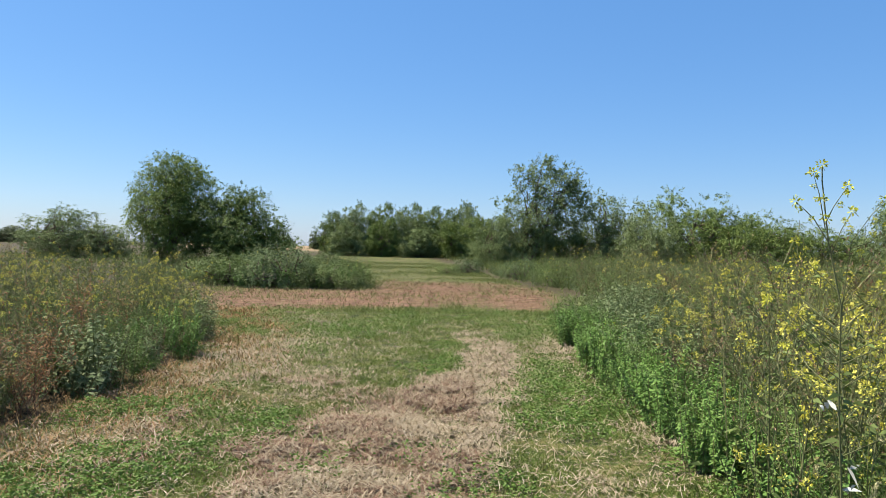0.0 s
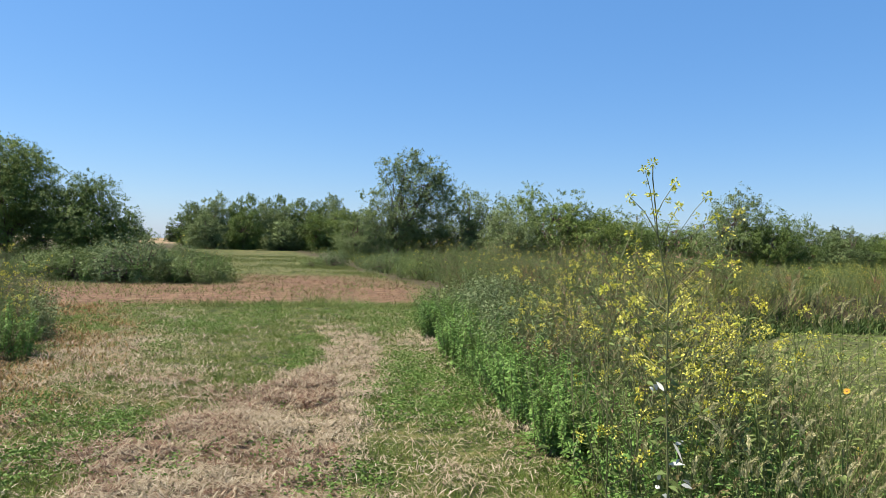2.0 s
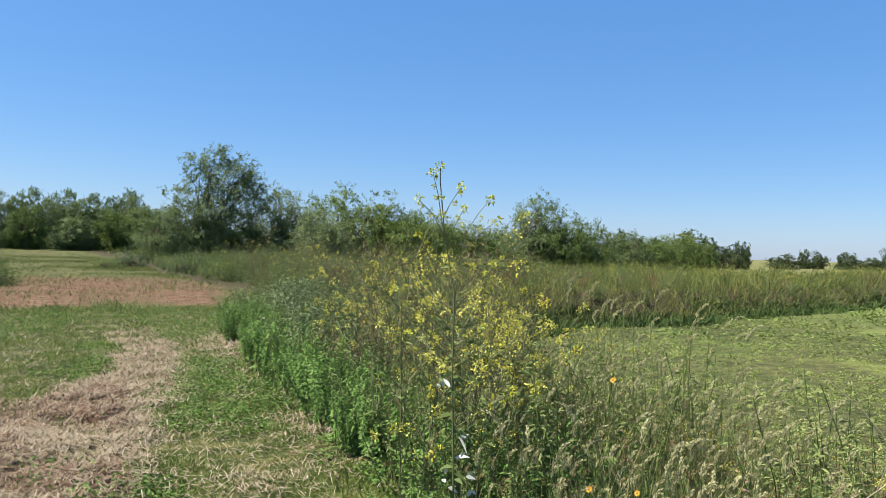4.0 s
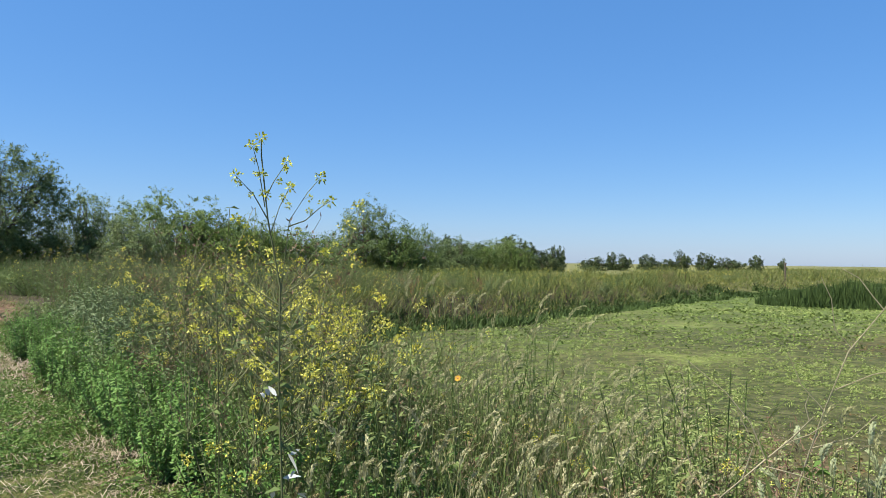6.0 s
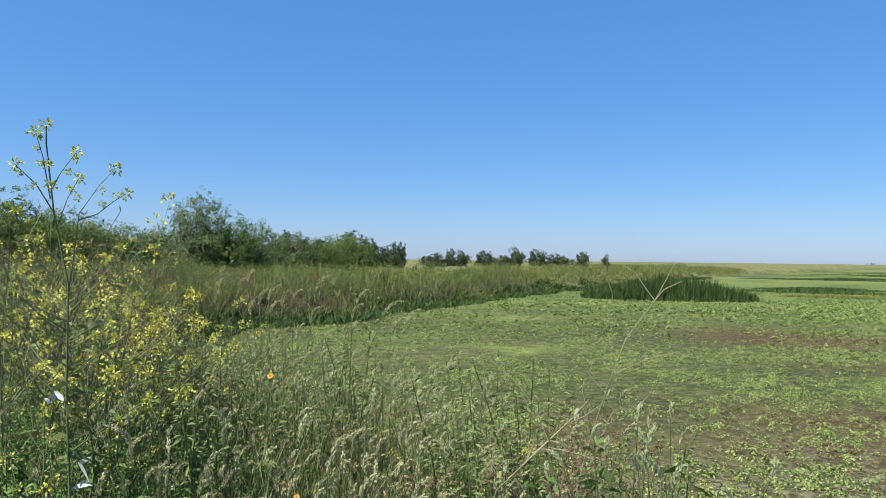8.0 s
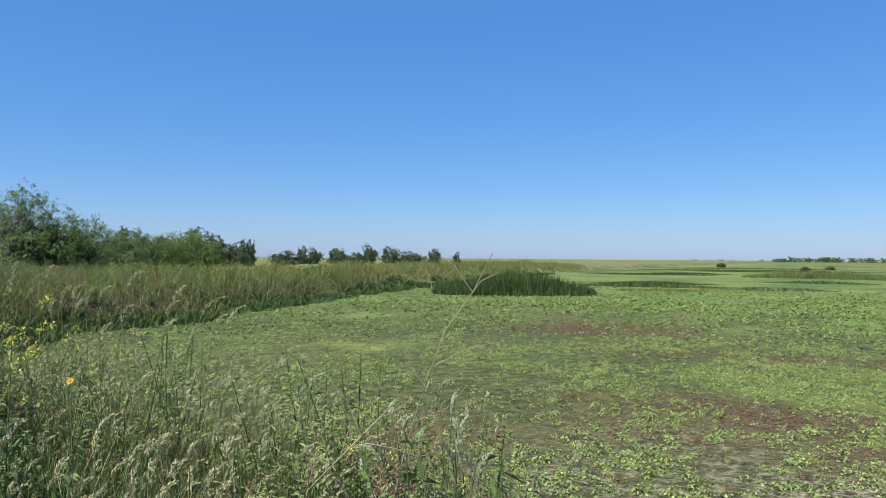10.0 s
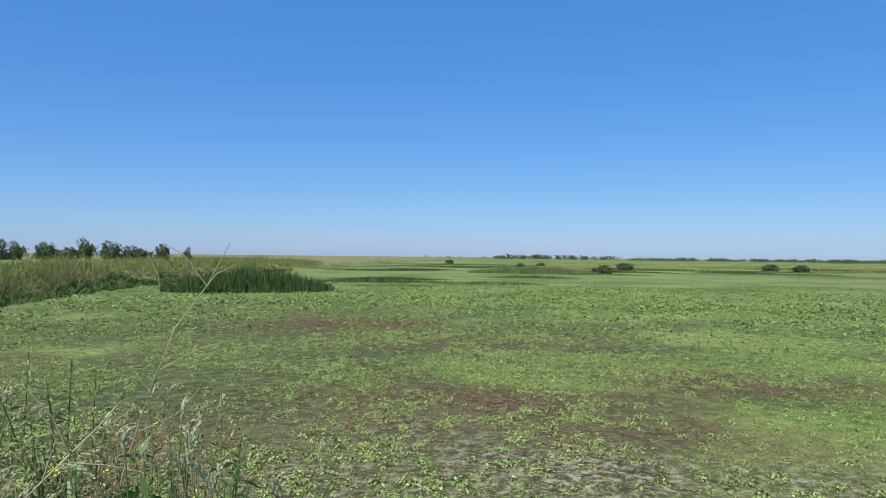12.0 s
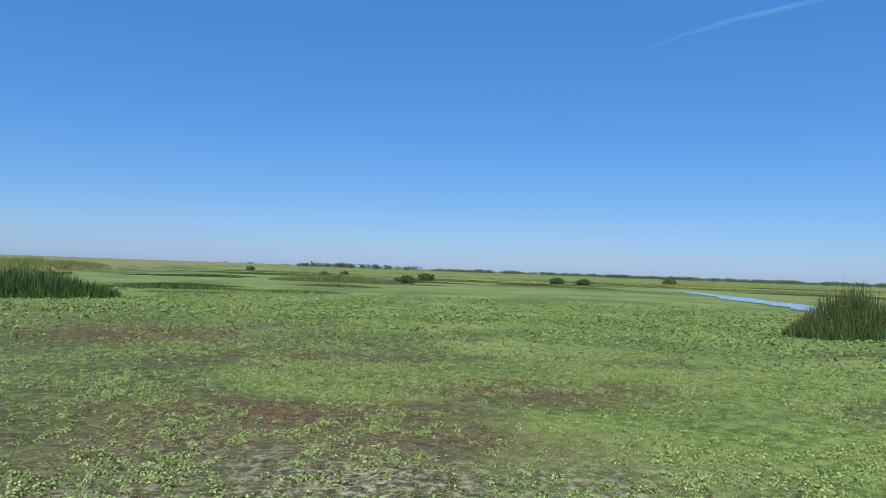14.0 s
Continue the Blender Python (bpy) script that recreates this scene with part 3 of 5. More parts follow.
    for n, (x, y, h, w) in enumerate(((61.2, 79.6, 4.8, 4.9), (69.9, 85.5, 4.4, 4.2), (69.9, 78.9, 5.1, 6.6), (75.6, 80.5, 4.7, 5.1), (89.1, 88.3, 4.2, 4.8), (93.8, 90.6, 4.7, 2.4), (84.6, 85.7, 3.3, 5.5), (130, 110, 4.3, 3.3),
                                      (131.9, 107.9, 3.7, 4.4), (139, 107, 3.9, 6.0), (147.6, 103.7, 4.7, 4.8), (150.5, 99.5, 4.5, 5.8), (157.4, 98.1, 3.2, 8.1), (164.7, 95.5, 4.1, 4.7), (193.9, 104.9, 3.5, 2.5),
                                      (145.6, 106.6, 2.9, 8.1), (112.6, 99.7, 2.8, 6.8), (-133, 223, 5.2, 10.4), (-121, 196, 4.2, 8), (-104, 186, 3.6, 9), (-88, 172, 3.2, 7), (-140, 205, 4.4, 9), (-73.8, 321.6, 4.8, 4.8), (-38.6, 206.4, 5.4, 6.0))):
        k = (e, g)[n % 2]
        slim = 0.72 if x > 80 else 1.0
        (again if k in seen else stand)(k, x, y, slim * w / 4.6, rnd.random() * 6, h / 4.5)
        seen.add(k)


make_trees()

# ---- weeds ----


def arcs(P, D, L, k, rise=0.3, rng=None, wob=0.03):
    """Curved stem lines from P along D, turning upwards as they go."""
    t = np.linspace(0, 1, k)
    D = unit(D)
    lines = P[:, None] + D[:, None] * (L[:, None] * t)[..., None]
    lines[..., 2] += rise * L[:, None] * t ** 2
    return lines + np.cumsum(rng.normal(size=lines.shape) * wob * (L / k)[:, None, None], 1) * (t > 0)[None, :, None]


def mustard(seed, h, label, bloom=1.0, seedy=0.0, leafy=1.0, group="flowering mustard on the verges"):
    """A branching mustard plant: stems, narrow leaves and small yellow heads at the twig ends."""
    r = np.random.default_rng(seed)
    root = thing("mustard_plant", label, "wild flower", group)
    n = r.integers(3, 6)
    P = r.normal(size=(n, 3)) * [0.06, 0.06, 0]
    D = np.column_stack([r.normal(size=(n, 2)) * 0.22, np.ones(n)])
    L = h * (0.65 + 0.25 * r.random(n))
    main = arcs(P, D, L, 7, 0.1, r)
    m = 7 * n
    who, at = np.repeat(np.arange(n), 7), r.integers(2, 6, m)
    bd = np.column_stack([r.normal(size=(m, 2)) * 0.8, 0.55 + 0.5 * r.random(m)])
    branch = arcs(main[who, at], bd, h * (0.18 + 0.2 * r.random(m)), 4, 0.35, r)
    q = 2 * m
    who2 = r.integers(0, m, q)
    twig = arcs(branch[who2, r.integers(1, 4, q)], np.column_stack([r.normal(size=(q, 2)) * 0.8, 0.7 + 0.4 * r.random(q)]), h * (0.05 + 0.09 * r.random(q)), 4, 0.3, r)
    part("stem", joined([tubes(main, 0.0042 * np.linspace(1.2, 0.4, 7)[None] * np.ones((n, 1))), tubes(branch, 0.0023 * np.linspace(1, 0.5, 4)[None] * np.ones((m, 1))),
                         blades(twig[:, 0], twig[:, -1] - twig[:, 0], np.linalg.norm(twig[:, -1] - twig[:, 0], axis=1), 0.0035, 0.0, DAB, r)]), DRY_STEM if seedy > 0.5 else STEM, root)
    lines = main[:, 1:6].reshape(-1, 3)
    k = int(60 * leafy)
    lp = np.concatenate([lines[r.integers(0, len(lines), k)], branch[:, 1:4].reshape(-1, 3)[r.integers(0, 3 * m, 2 * k)]])
    ld = np.column_stack([r.normal(size=(3 * k, 2)), 0.3 + 0.4 * r.random(3 * k)])
    ll = np.where(np.arange(3 * k) < k, 0.06, 0.042) * (0.6 + 0.8 * r.random(3 * k))
    part("foliage", blades(lp, ld, ll, ll * 0.28, 0.4, LEAF, r), MUSTARD_LEAF, root, "", "stuff")
    tips = np.concatenate([twig[:, -1], branch[:, -1], main[:, -1]])
    tips = tips[(r.random(len(tips)) < bloom * 0.5) & (tips[:, 2] > 0.45 * h)]
    if len(tips):
        c = np.repeat(tips, 34, 0)
        d = unit(r.normal(size=c.shape) + [0, 0, 0.5])
        c = c + d * (0.010 + 0.022 * r.random((len(c), 1))) * np.repeat(0.5 + 0.9 * r.random((len(tips), 1)), 34, 0)
        part("bloom", blades(c, d, 0.006 + 0.005 * r.random(len(c)), 0.008, 0.1, DAB, r), YELLOW, root, "small bright yellow flower heads", "stuff")
    if seedy:
        c = np.repeat(twig[:, 1:].reshape(-1, 3), 2, 0)
        d = np.column_stack([r.normal(size=(len(c), 2)), 0.4 + r.random(len(c))])
        part("seed_spray", blades(c, d, 0.022, 0.006, 0.0, LEAF, r), RUST if seedy > 0.5 else DRY_STEM, root, "thin dry brown seed pods", "stuff")
    return root


def leafy_bush(seed, h, w, stems, leaves, size, mat, name, label, group, stem_mat=None, shape=0.42, lean=0.5):
    """A bushy weed: many upright stems set with leaves from the ground to the tips."""
    r = np.random.default_rng(seed)
    root = thing(name, label, "weed", group)
    P = np.column_stack([r.normal(size=(stems, 2)) * w * 0.16, np.zeros(stems)])
    D = np.column_stack([P[:, :2] / w * 2.2 * lean + r.normal(size=(stems, 2)) * 0.16, np.ones(stems)])
    L = h * (0.55 + 0.45 * r.random(stems))
    lines = arcs(P, D, L, 6, 0.0, r)
    part("stem", tubes(lines, 0.004 * np.linspace(1.3, 0.5, 6)[None] * np.ones((stems, 1))), stem_mat or STEM, root, "", "stuff")
    who, f = r.integers(0, stems, leaves), 0.12 + 0.88 * r.random(leaves) ** 0.8
    g = f * 4.999
    i = g.astype(int)
    base = lines[who, i] * (1 - (g - i))[:, None] + lines[who, i + 1] * (g - i)[:, None]
    d = np.column_stack([r.normal(size=(leaves, 2)), 0.25 + 0.6 * r.random(leaves)])
    s = size * (0.6 + 0.8 * r.random(leaves)) * (1.15 - 0.5 * f)
    out = np.column_stack([base[:, :2] / w * 1.6, np.full(leaves, 0.75)]) + unit(d) * 0.5
    D, side = facing(out, d, r, 0.45 if shape > 0.25 else 1.1)
    part("foliage", blades(base + unit(d) * 0.01, D, s, s * shape, 0.3, LEAF, side=side), mat, root, "", "stuff")
    return root


def dry_bush(seed, h, w, label, group, pods, name="dry_weed"):
    """A dead branching weed with seed spikes."""
    r = np.random.default_rng(seed)
    root = thing(name, label, "dry weed", group)
    n = 12
    P = np.column_stack([r.normal(size=(n, 2)) * w * 0.15, np.zeros(n)])
    main = arcs(P, np.column_stack([r.normal(size=(n, 2)) * 0.3, np.ones(n)]), h * (0.6 + 0.4 * r.random(n)), 6, 0.0, r, 0.08)
    m = 60
    br = arcs(main[r.integers(0, n, m), r.integers(1, 6, m)], np.column_stack([r.normal(size=(m, 2)) * 0.6, 0.4 + 0.6 * r.random(m)]), h * (0.15 + 0.25 * r.random(m)), 5, 0.1, r, 0.12)
    part("stem", joined([tubes(main, 0.0045 * np.linspace(1.2, 0.5, 6)[None] * np.ones((n, 1))), tubes(br, np.full((m, 5), 0.0022))]), DRY_STEM, root)
    c = np.repeat(np.concatenate([main[:, 3:].reshape(-1, 3), br[:, 1:].reshape(-1, 3)]), 3, 0) + r.normal(size=((n * 3 + m * 4) * 3, 3)) * 0.02
    part("seed_spray", blades(c, np.column_stack([r.normal(size=(len(c), 2)), r.random(len(c)) + 0.2]), 0.03 + 0.03 * r.random(len(c)), 0.009, 0.1, LEAF, r), pods, root, "", "stuff")
    return root


def spread(kinds, xs, ys, seed, lo=0.8, hi=1.25, lift=0.0):
    """Stand the plants in turn at the places: the first of each kind itself, then copies."""
    r = random.Random(seed)
    for n, (x, y) in enumerate(zip(xs, ys)):
        k = kinds[n % len(kinds)]
        s = r.uniform(lo, hi)
        if k["first"]:
            stand(k["ob"], x, y, s, r.uniform(0, 6.28), s * r.uniform(0.9, 1.1), lift)
            k["first"] = False
        else:
            again(k["ob"], x, y, s, r.uniform(0, 6.28), s * r.uniform(0.9, 1.1), lift)


def kinds(*obs):
    return [{"ob": o, "first": True} for o in obs]


def verge(x, y, gap=0.0):
    """1 on the weedy land, 0 on the mown way and the marsh."""
    return (mown(x, y) < -gap) & (toe_distance(x, y) < -0.6)


def make_weeds():
    bright = kinds(*(mustard(100 + i, 1.05, "branching mustard in full yellow flower on the verge", 0.5) for i in range(4)))
    sparse = kinds(*(mustard(110 + i, 1.3, "tall wiry mustard with few yellow flowers and many pods", 0.25, 0.4, 0.8, "wiry mustard on the verges") for i in range(4)))
    seedy = kinds(*(mustard(120 + i, 1.35, "brown mustard gone to seed among green weeds", 0.06, 0.9, 0.5, "mustard gone to seed") for i in range(3)))
    nettle = kinds(*(leafy_bush(130 + i, 0.72, 0.62, 24, 2000, 0.044, NETTLE, "leafy_weed", "fresh bright green leafy weed at the way's edge", "bright green weeds") for i in range(3)))
    sage = kinds(*(leafy_bush(140 + i, 0.85, 0.75, 26, 1300, 0.06, SAGE, "grey_weed", "feathery grey-green weed bush", "grey-green weeds", shape=0.32) for i in range(3)))
    olive = kinds(*(leafy_bush(150 + i, 1.05, 0.8, 26, 1200, 0.05, MUSTARD_LEAF, "olive_weed", "dense olive green weed bush on the verge", "olive green weeds", shape=0.28) for i in range(3)))
    pale = kinds(*(leafy_bush(155 + i, 1.0, 0.45, 12, 760, 0.05, PALE_LEAF, "tall_herb", "tall thin pale green herb among the grass", "pale herbs by the marsh", TALL_GRASS, 0.22, 0.35) for i in range(3)))
    dry = kinds(*(dry_bush(160 + i, 0.85, 0.6, "dead grey-brown branching weed", "dead brown weeds", DRY_STEM) for i in range(3)))
    dock = kinds(*(dry_bush(170 + i, 0.95, 0.45, "rust-red dock gone to seed", "rust-red docks", RUST, "dock_plant") for i in range(2)))
    # right verge: fresh green weeds hem the way
    x, y = scatter(580, (1.4, 2.9, 3.4, 15), lambda x, y: verge(x, y, 0.05) & (mown(x, y) > -1.0), 1)
    spread(nettle, x[:92], y[:92], 1, 0.6, 1.1)
    x, y = scatter(400, (2.2, 7.5, 5.5, 17), lambda x, y: verge(x, y, 0.6) & (mown(x, y) > -2.4), 2)
    spread(sage, x[:54], y[:54], 2, 0.9, 1.4)
    # the yellow thicket
    x, y = scatter(400, (1.9, 3.9, 6.0, 10), lambda x, y: verge(x, y, 0.45) & (x < 1.6 + 0.45 * (y - 1.5)) & (x > 0.3 * y), 3)
    spread(bright, x[:32], y[:32], 3, 0.8, 1.25)
    spread(sparse, (1.66, 1.85, 2.1, 1.9, 2.4, 2.15), (3.5, 3.9, 4.3, 4.7, 5.0, 5.6), 50, 1.05, 1.28)
    spread(bright, (1.75, 2.0, 2.25, 2.5), (3.3, 3.6, 4.0, 4.4), 51, 1.15, 1.35)
    spread(dry, x[46:58], y[46:58], 4, 0.7, 1.1)
    spread(olive, x[66:92], y[66:92], 24, 0.6, 0.9)
    spread(sparse, x[92:106], y[92:106], 25, 0.7, 0.9)
    # tall weeds further along, up to the crossing and on the corner
    x, y = scatter(900, (2.3, 9.5, 17, 36), lambda x, y: verge(x, y, 0.9) * 0.9, 5)
    spread(sparse, x[:75], y[:75], 5, 1.0, 1.4)
    spread(olive, x[110:165], y[110:165], 6, 1.0, 1.45)
    spread(bright, x[165:185], y[165:185], 7, 0.9, 1.2)
    spread(seedy, x[190:215], y[190:215], 8, 0.8, 1.1)
    # left verge
    x, y = scatter(900, (-12, 4.0, -3.2, 18.5), lambda x, y: verge(x, y, 0.9) * 0.9, 9)
    spread(sparse, x[:56], y[:56], 9, 0.85, 1.2)
    spread(bright, x[90:115], y[90:115], 10, 0.9, 1.25)
    spread(bright, x[200:240], y[200:240], 40, 0.95, 1.25)
    spread(seedy, x[115:123], y[115:123], 11, 0.75, 1.1)
    spread(olive, x[150:200], y[150:200], 12, 0.7, 1.1)
    x, y = scatter(300, (-5.6, 4.2, -3.2, 18.5), lambda x, y: verge(x, y, 0.15) & (mown(x, y) > -1.3), 13)
    spread(sage, x[:12], y[:12], 13, 0.8, 1.2)
    spread(bright, x[12:30], y[12:30], 41, 0.7, 1.05)
    spread(dry, x[30:38], y[30:38], 14, 0.6, 1.0)
    spread(nettle, x[38:58], y[38:58], 15, 0.6, 1.0)
    spread(olive, x[58:76], y[58:76], 26, 0.7, 1.1)
    spread(dock, (-4.05, -4.3, -3.9, -4.15, -4.1, -4.4, 5.4, 6.5, -4.7, 14, 18, 22), (5.9, 6.3, 6.6, 7.2, 5.3, 8.2, 19.5, 21.5, 10.5, 25.5, 26, 26.5), 16, 0.85, 1.2)
    # scrub past the crossing
    x, y = scatter(400, (-13, 27.5, 9, 48), lambda x, y: verge(x, y, 0.5) * 0.8, 17)
    spread(olive, x[:30], y[:30], 17, 0.5, 1.0)
    spread(sage, x[46:60], y[46:60], 18, 0.6, 1.1)
    spread(nettle, x[66:92], y[66:92], 19, 0.7, 1.3)
    spread(bright, x[92:104], y[92:104], 42, 0.7, 1.0)
    # the weedy clump at the crossing's far corner
    x, y = scatter(300, (-9.5, 27.3, -3.9, 32.5), lambda x, y: verge(x, y, 0.15) * 1.0, 61)
    spread(olive, x[:34], y[:34], 61, 1.0, 1.45)
    spread(nettle, x[34:58], y[34:58], 62, 1.1, 1.7)
    spread(sparse, x[58:66], y[58:66], 63, 0.9, 1.2)
    # rank weeds round the willows' feet
    x, y = scatter(500, (4.2, 29, 24, 50), lambda x, y: verge(x, y, 0.6) * 1.0, 64)
    spread(olive, x[:60], y[:60], 64, 1.2, 1.75)
    spread(olive, x[60:104], y[60:104], 65, 1.1, 1.5)
    spread(sage, x[104:130], y[104:130], 66, 1.2, 1.8)
    # along the levee bank
    x, y = scatter(900, (8, 22, 75, 48), lambda x, y: (mown(x, y) < -1) & (toe_distance(x, y) < -1.2) & (toe_distance(x, y) > -6.0), 27)
    spread(olive, x[:34], y[:34], 27, 0.7, 1.15)
    spread(dry, x[34:44], y[34:44], 28, 0.8, 1.2)
    spread(bright, x[44:60], y[44:60], 43, 0.9, 1.2)
    spread(sage, x[84:100], y[84:100], 30, 0.8, 1.2)
    # near verge beside the marsh
    x, y = scatter(260, (2.0, 1.3, 4.8, 7), lambda x, y: verge(x, y, 0.35) * 1.0, 20)
    spread(sage, x[:12], y[:12], 21, 0.6, 0.95)
    spread(olive, x[12:34], y[12:34], 22, 0.45, 0.75)
    spread(sparse, x[46:58], y[46:58], 23, 0.55, 0.8)
    spread(dry, x[58:68], y[58:68], 31, 0.6, 0.9)
    x, y = scatter(320, (1.8, 1.45, 4.6, 6), lambda x, y: verge(x, y, 0.15) & (x > 0.42 * y), 32)
    spread(pale, x[:46], y[:46], 32, 0.55, 0.95)
    x, y = scatter(120, (2.2, 2.1, 3.7, 4.4), lambda x, y: verge(x, y, 0.3) * 1.0, 34)
    spread(pale, x[:9], y[:9], 34, 1.0, 1.25)
    x, y = scatter(200, (2.2, 5, 6, 11), lambda x, y: verge(x, y, 0.6) & (x > 0.25 * y), 33)
    spread(pale, x[:20], y[:20], 33, 0.7, 1.05)


make_weeds()


def make_shrubs():
    """Rounded shrubs past the crossing."""
    a = tree("shrub", "rounded leafy green shrub past the crossing", "shrubs past the crossing", [(0, 0, 0.7, 1.0, 0.62), (0.7, 0.2, 0.5, 0.7, 0.5), (-0.7, -0.1, 0.55, 0.75, 0.5)], 4, 6500, 0.09, MUSTARD_LEAF, 91, twigs=20)
    b = tree("shrub", "rounded grey-green shrub past the crossing", "shrubs past the crossing", [(0, 0, 0.75, 0.9, 0.65), (0.6, -0.3, 0.5, 0.7, 0.45), (-0.5, 0.4, 0.5, 0.8, 0.5)], 4, 6500, 0.09, SAGE, 92, twigs=20)
    used = set()
    for n, (x, y, s) in enumerate(((-4.9, 28.5, 1.5), (-6.7, 28.3, 1.6), (-8.6, 28.4, 1.5), (-5.7, 29.8, 1.9), (-9.6, 30.4, 1.1), (-7.6, 29.2, 0.85), (-6.2, 31.5, 1.15), (-5.3, 34.4, 0.95), (-11.5, 33, 1.2), (-8.2, 35, 1.1), (-6.8, 38, 1.2), (-13, 31, 1.0), (-0.6, 46.4, 0.9), (0.6, 47.5, 1.0),
                                   (4.8, 33.5, 1.2), (6.2, 31.5, 1.3), (7.4, 36, 1.5), (9.2, 33.4, 1.3), (5.0, 38.5, 1.3), (3.6, 41, 1.1), (6.5, 43, 1.5), (11, 38, 1.5), (2.9, 16.2, 0.7), (3.4, 13.2, 0.62))):
        k = (a, b)[n % 2]
        (again if k in used else stand)(k, x, y, s * 0.75, n * 1.7, s * (0.45, 0.75, 0.6)[n % 3])
        used.add(k)


make_shrubs()


def rods(name, points, radius, mat, parent, sides=5, label=""):
    """One stem through the points, thinning towards its end."""
    p = np.array(points, float)[None]
    k = p.shape[1]
    return part(name, tubes(p, radius * np.linspace(1.0, 0.45, k)[None], sides), mat, parent, label)


def flower(name, at, size, n, parent, r, mat=None, label=""):
    c = np.repeat(np.array([at], float), n, 0)
    d = unit(r.normal(size=c.shape) + [0, 0, 0.5])
    return part(name, blades(c + d * (size * (0.25 + 0.7 * r.random((n, 1)))), d, size * (0.35 + 0.35 * r.random(n)), size * 0.36, 0.15, (0.4, 1.0, 0.6), r), mat or LIME, parent, label)


def make_tall_mustard():
    """The lone mustard that stands out against the sky."""
    r = np.random.default_rng(77)
    root = thing("tall_mustard_plant", "lone tall mustard with bare branching stem and yellow flowers", "wild flower")
    rt, fw = np.array([0.92, -0.39]), np.array([0.39, 0.92])

    def at(u, z, d=0.0):
        p = rt * (u - 0.03 * max(0.0, z - 0.9)) + fw * d
        return (p[0], p[1], z + 0.13 * max(0.0, z - 1.4))

    rods("stem", [at(0.02, -0.05), at(0.01, 0.35), at(0.0, 0.75), at(-0.01, 1.1), at(0.0, 1.45), at(-0.04, 1.66), at(-0.06, 1.86), at(-0.06, 1.915)], 0.0046, STEM, root, 6)
    limbs = [([at(0.0, 1.42), at(0.02, 1.56), at(0.035, 1.66), at(0.10, 1.75), at(0.148, 1.80)], 1), ([at(0.03, 1.64), at(0.09, 1.66), at(0.14, 1.70), at(0.18, 1.725)], 1),
             ([at(-0.04, 1.66), at(-0.09, 1.74), at(-0.15, 1.795)], 1), ([at(-0.05, 1.70), at(-0.07, 1.82), at(-0.09, 1.89)], 1), ([at(-0.05, 1.72, 0.01), at(-0.02, 1.78, 0.03), at(0.03, 1.85, 0.05)], 1),
             ([at(-0.03, 1.62), at(0.0, 1.70, -0.03), at(0.035, 1.76, -0.05)], 1), ([at(-0.01, 1.50), at(-0.10, 1.58, 0.03), at(-0.15, 1.66, 0.05)], 1),
             ([at(-0.01, 1.35), at(0.10, 1.46, 0.05), at(0.17, 1.56, 0.08)], 1), ([at(0.0, 1.25), at(-0.14, 1.38), at(-0.25, 1.46)], 1), ([at(0.0, 1.15), at(0.16, 1.27), at(0.27, 1.36)], 1),
             ([at(0.0, 1.05), at(-0.12, 1.17, 0.08), at(-0.2, 1.27, 0.12)], 1), ([at(0.0, 0.9), at(0.13, 1.0, -0.06), at(0.24, 1.08, -0.1)], 1)]
    for k in range(11):
        z, u, d = 1.12 + 0.03 * k, r.choice((-1, 1)) * (0.07 + 0.17 * r.random()), 0.14 * r.normal()
        limbs.append(([at(0.0, z), at(u * 0.6, z + 0.07, d * 0.6), at(u, z + 0.12 + 0.07 * r.random(), d)], 0.6))
    for points, size in limbs:
        b = rods("branch", points, 0.0024, STEM, root, 4)
        p = np.array(points)
        for f in (0.55, 0.8, 1.0):
            q = p[0] + (p[-1] - p[0]) * f + r.normal(size=3) * 0.008
            q = q if f < 1 else p[-1]
            flower("flower_head", q, (0.020 if f == 1 else 0.012) * size, 34, b, r)
    for u, z in ((-0.06, 1.915), (-0.055, 1.8), (-0.05, 1.74)):
        flower("flower_head", at(u, z), 0.019, 34, root, r)
    for u, z, d in ((-0.07, 1.12, 0.0), (0.05, 0.83, 0.02), (0.09, 0.76, -0.03), (0.07, 0.9, 0.05), (-0.05, 0.72, 0.03), (0.13, 0.66, 0.0)):
        c = np.array([at(u * 0.5, z - 0.05, d)] * 3) + r.normal(size=(3, 3)) * 0.014
        w = unit(np.array([at(u, 0.05, d)] * 3)) + r.normal(size=(3, 3)) * 0.7
        part("leaf", blades(c, w, 0.03 + 0.04 * r.random(3), 0.017, 0.6 * r.random(3), OVAL, r), SILVER, root, "withered silvery white leaf")
    c = np.array([at(0, z) for z in np.linspace(0.25, 1.2, 40)])
    part("foliage", blades(c, np.column_stack([r.normal(size=(40, 2)), 0.4 * r.random(40)]), 0.08, 0.022, 0.5, LEAF, r), MUSTARD_LEAF, root)
    stand(root, 1.446, 2.76)


make_tall_mustard()


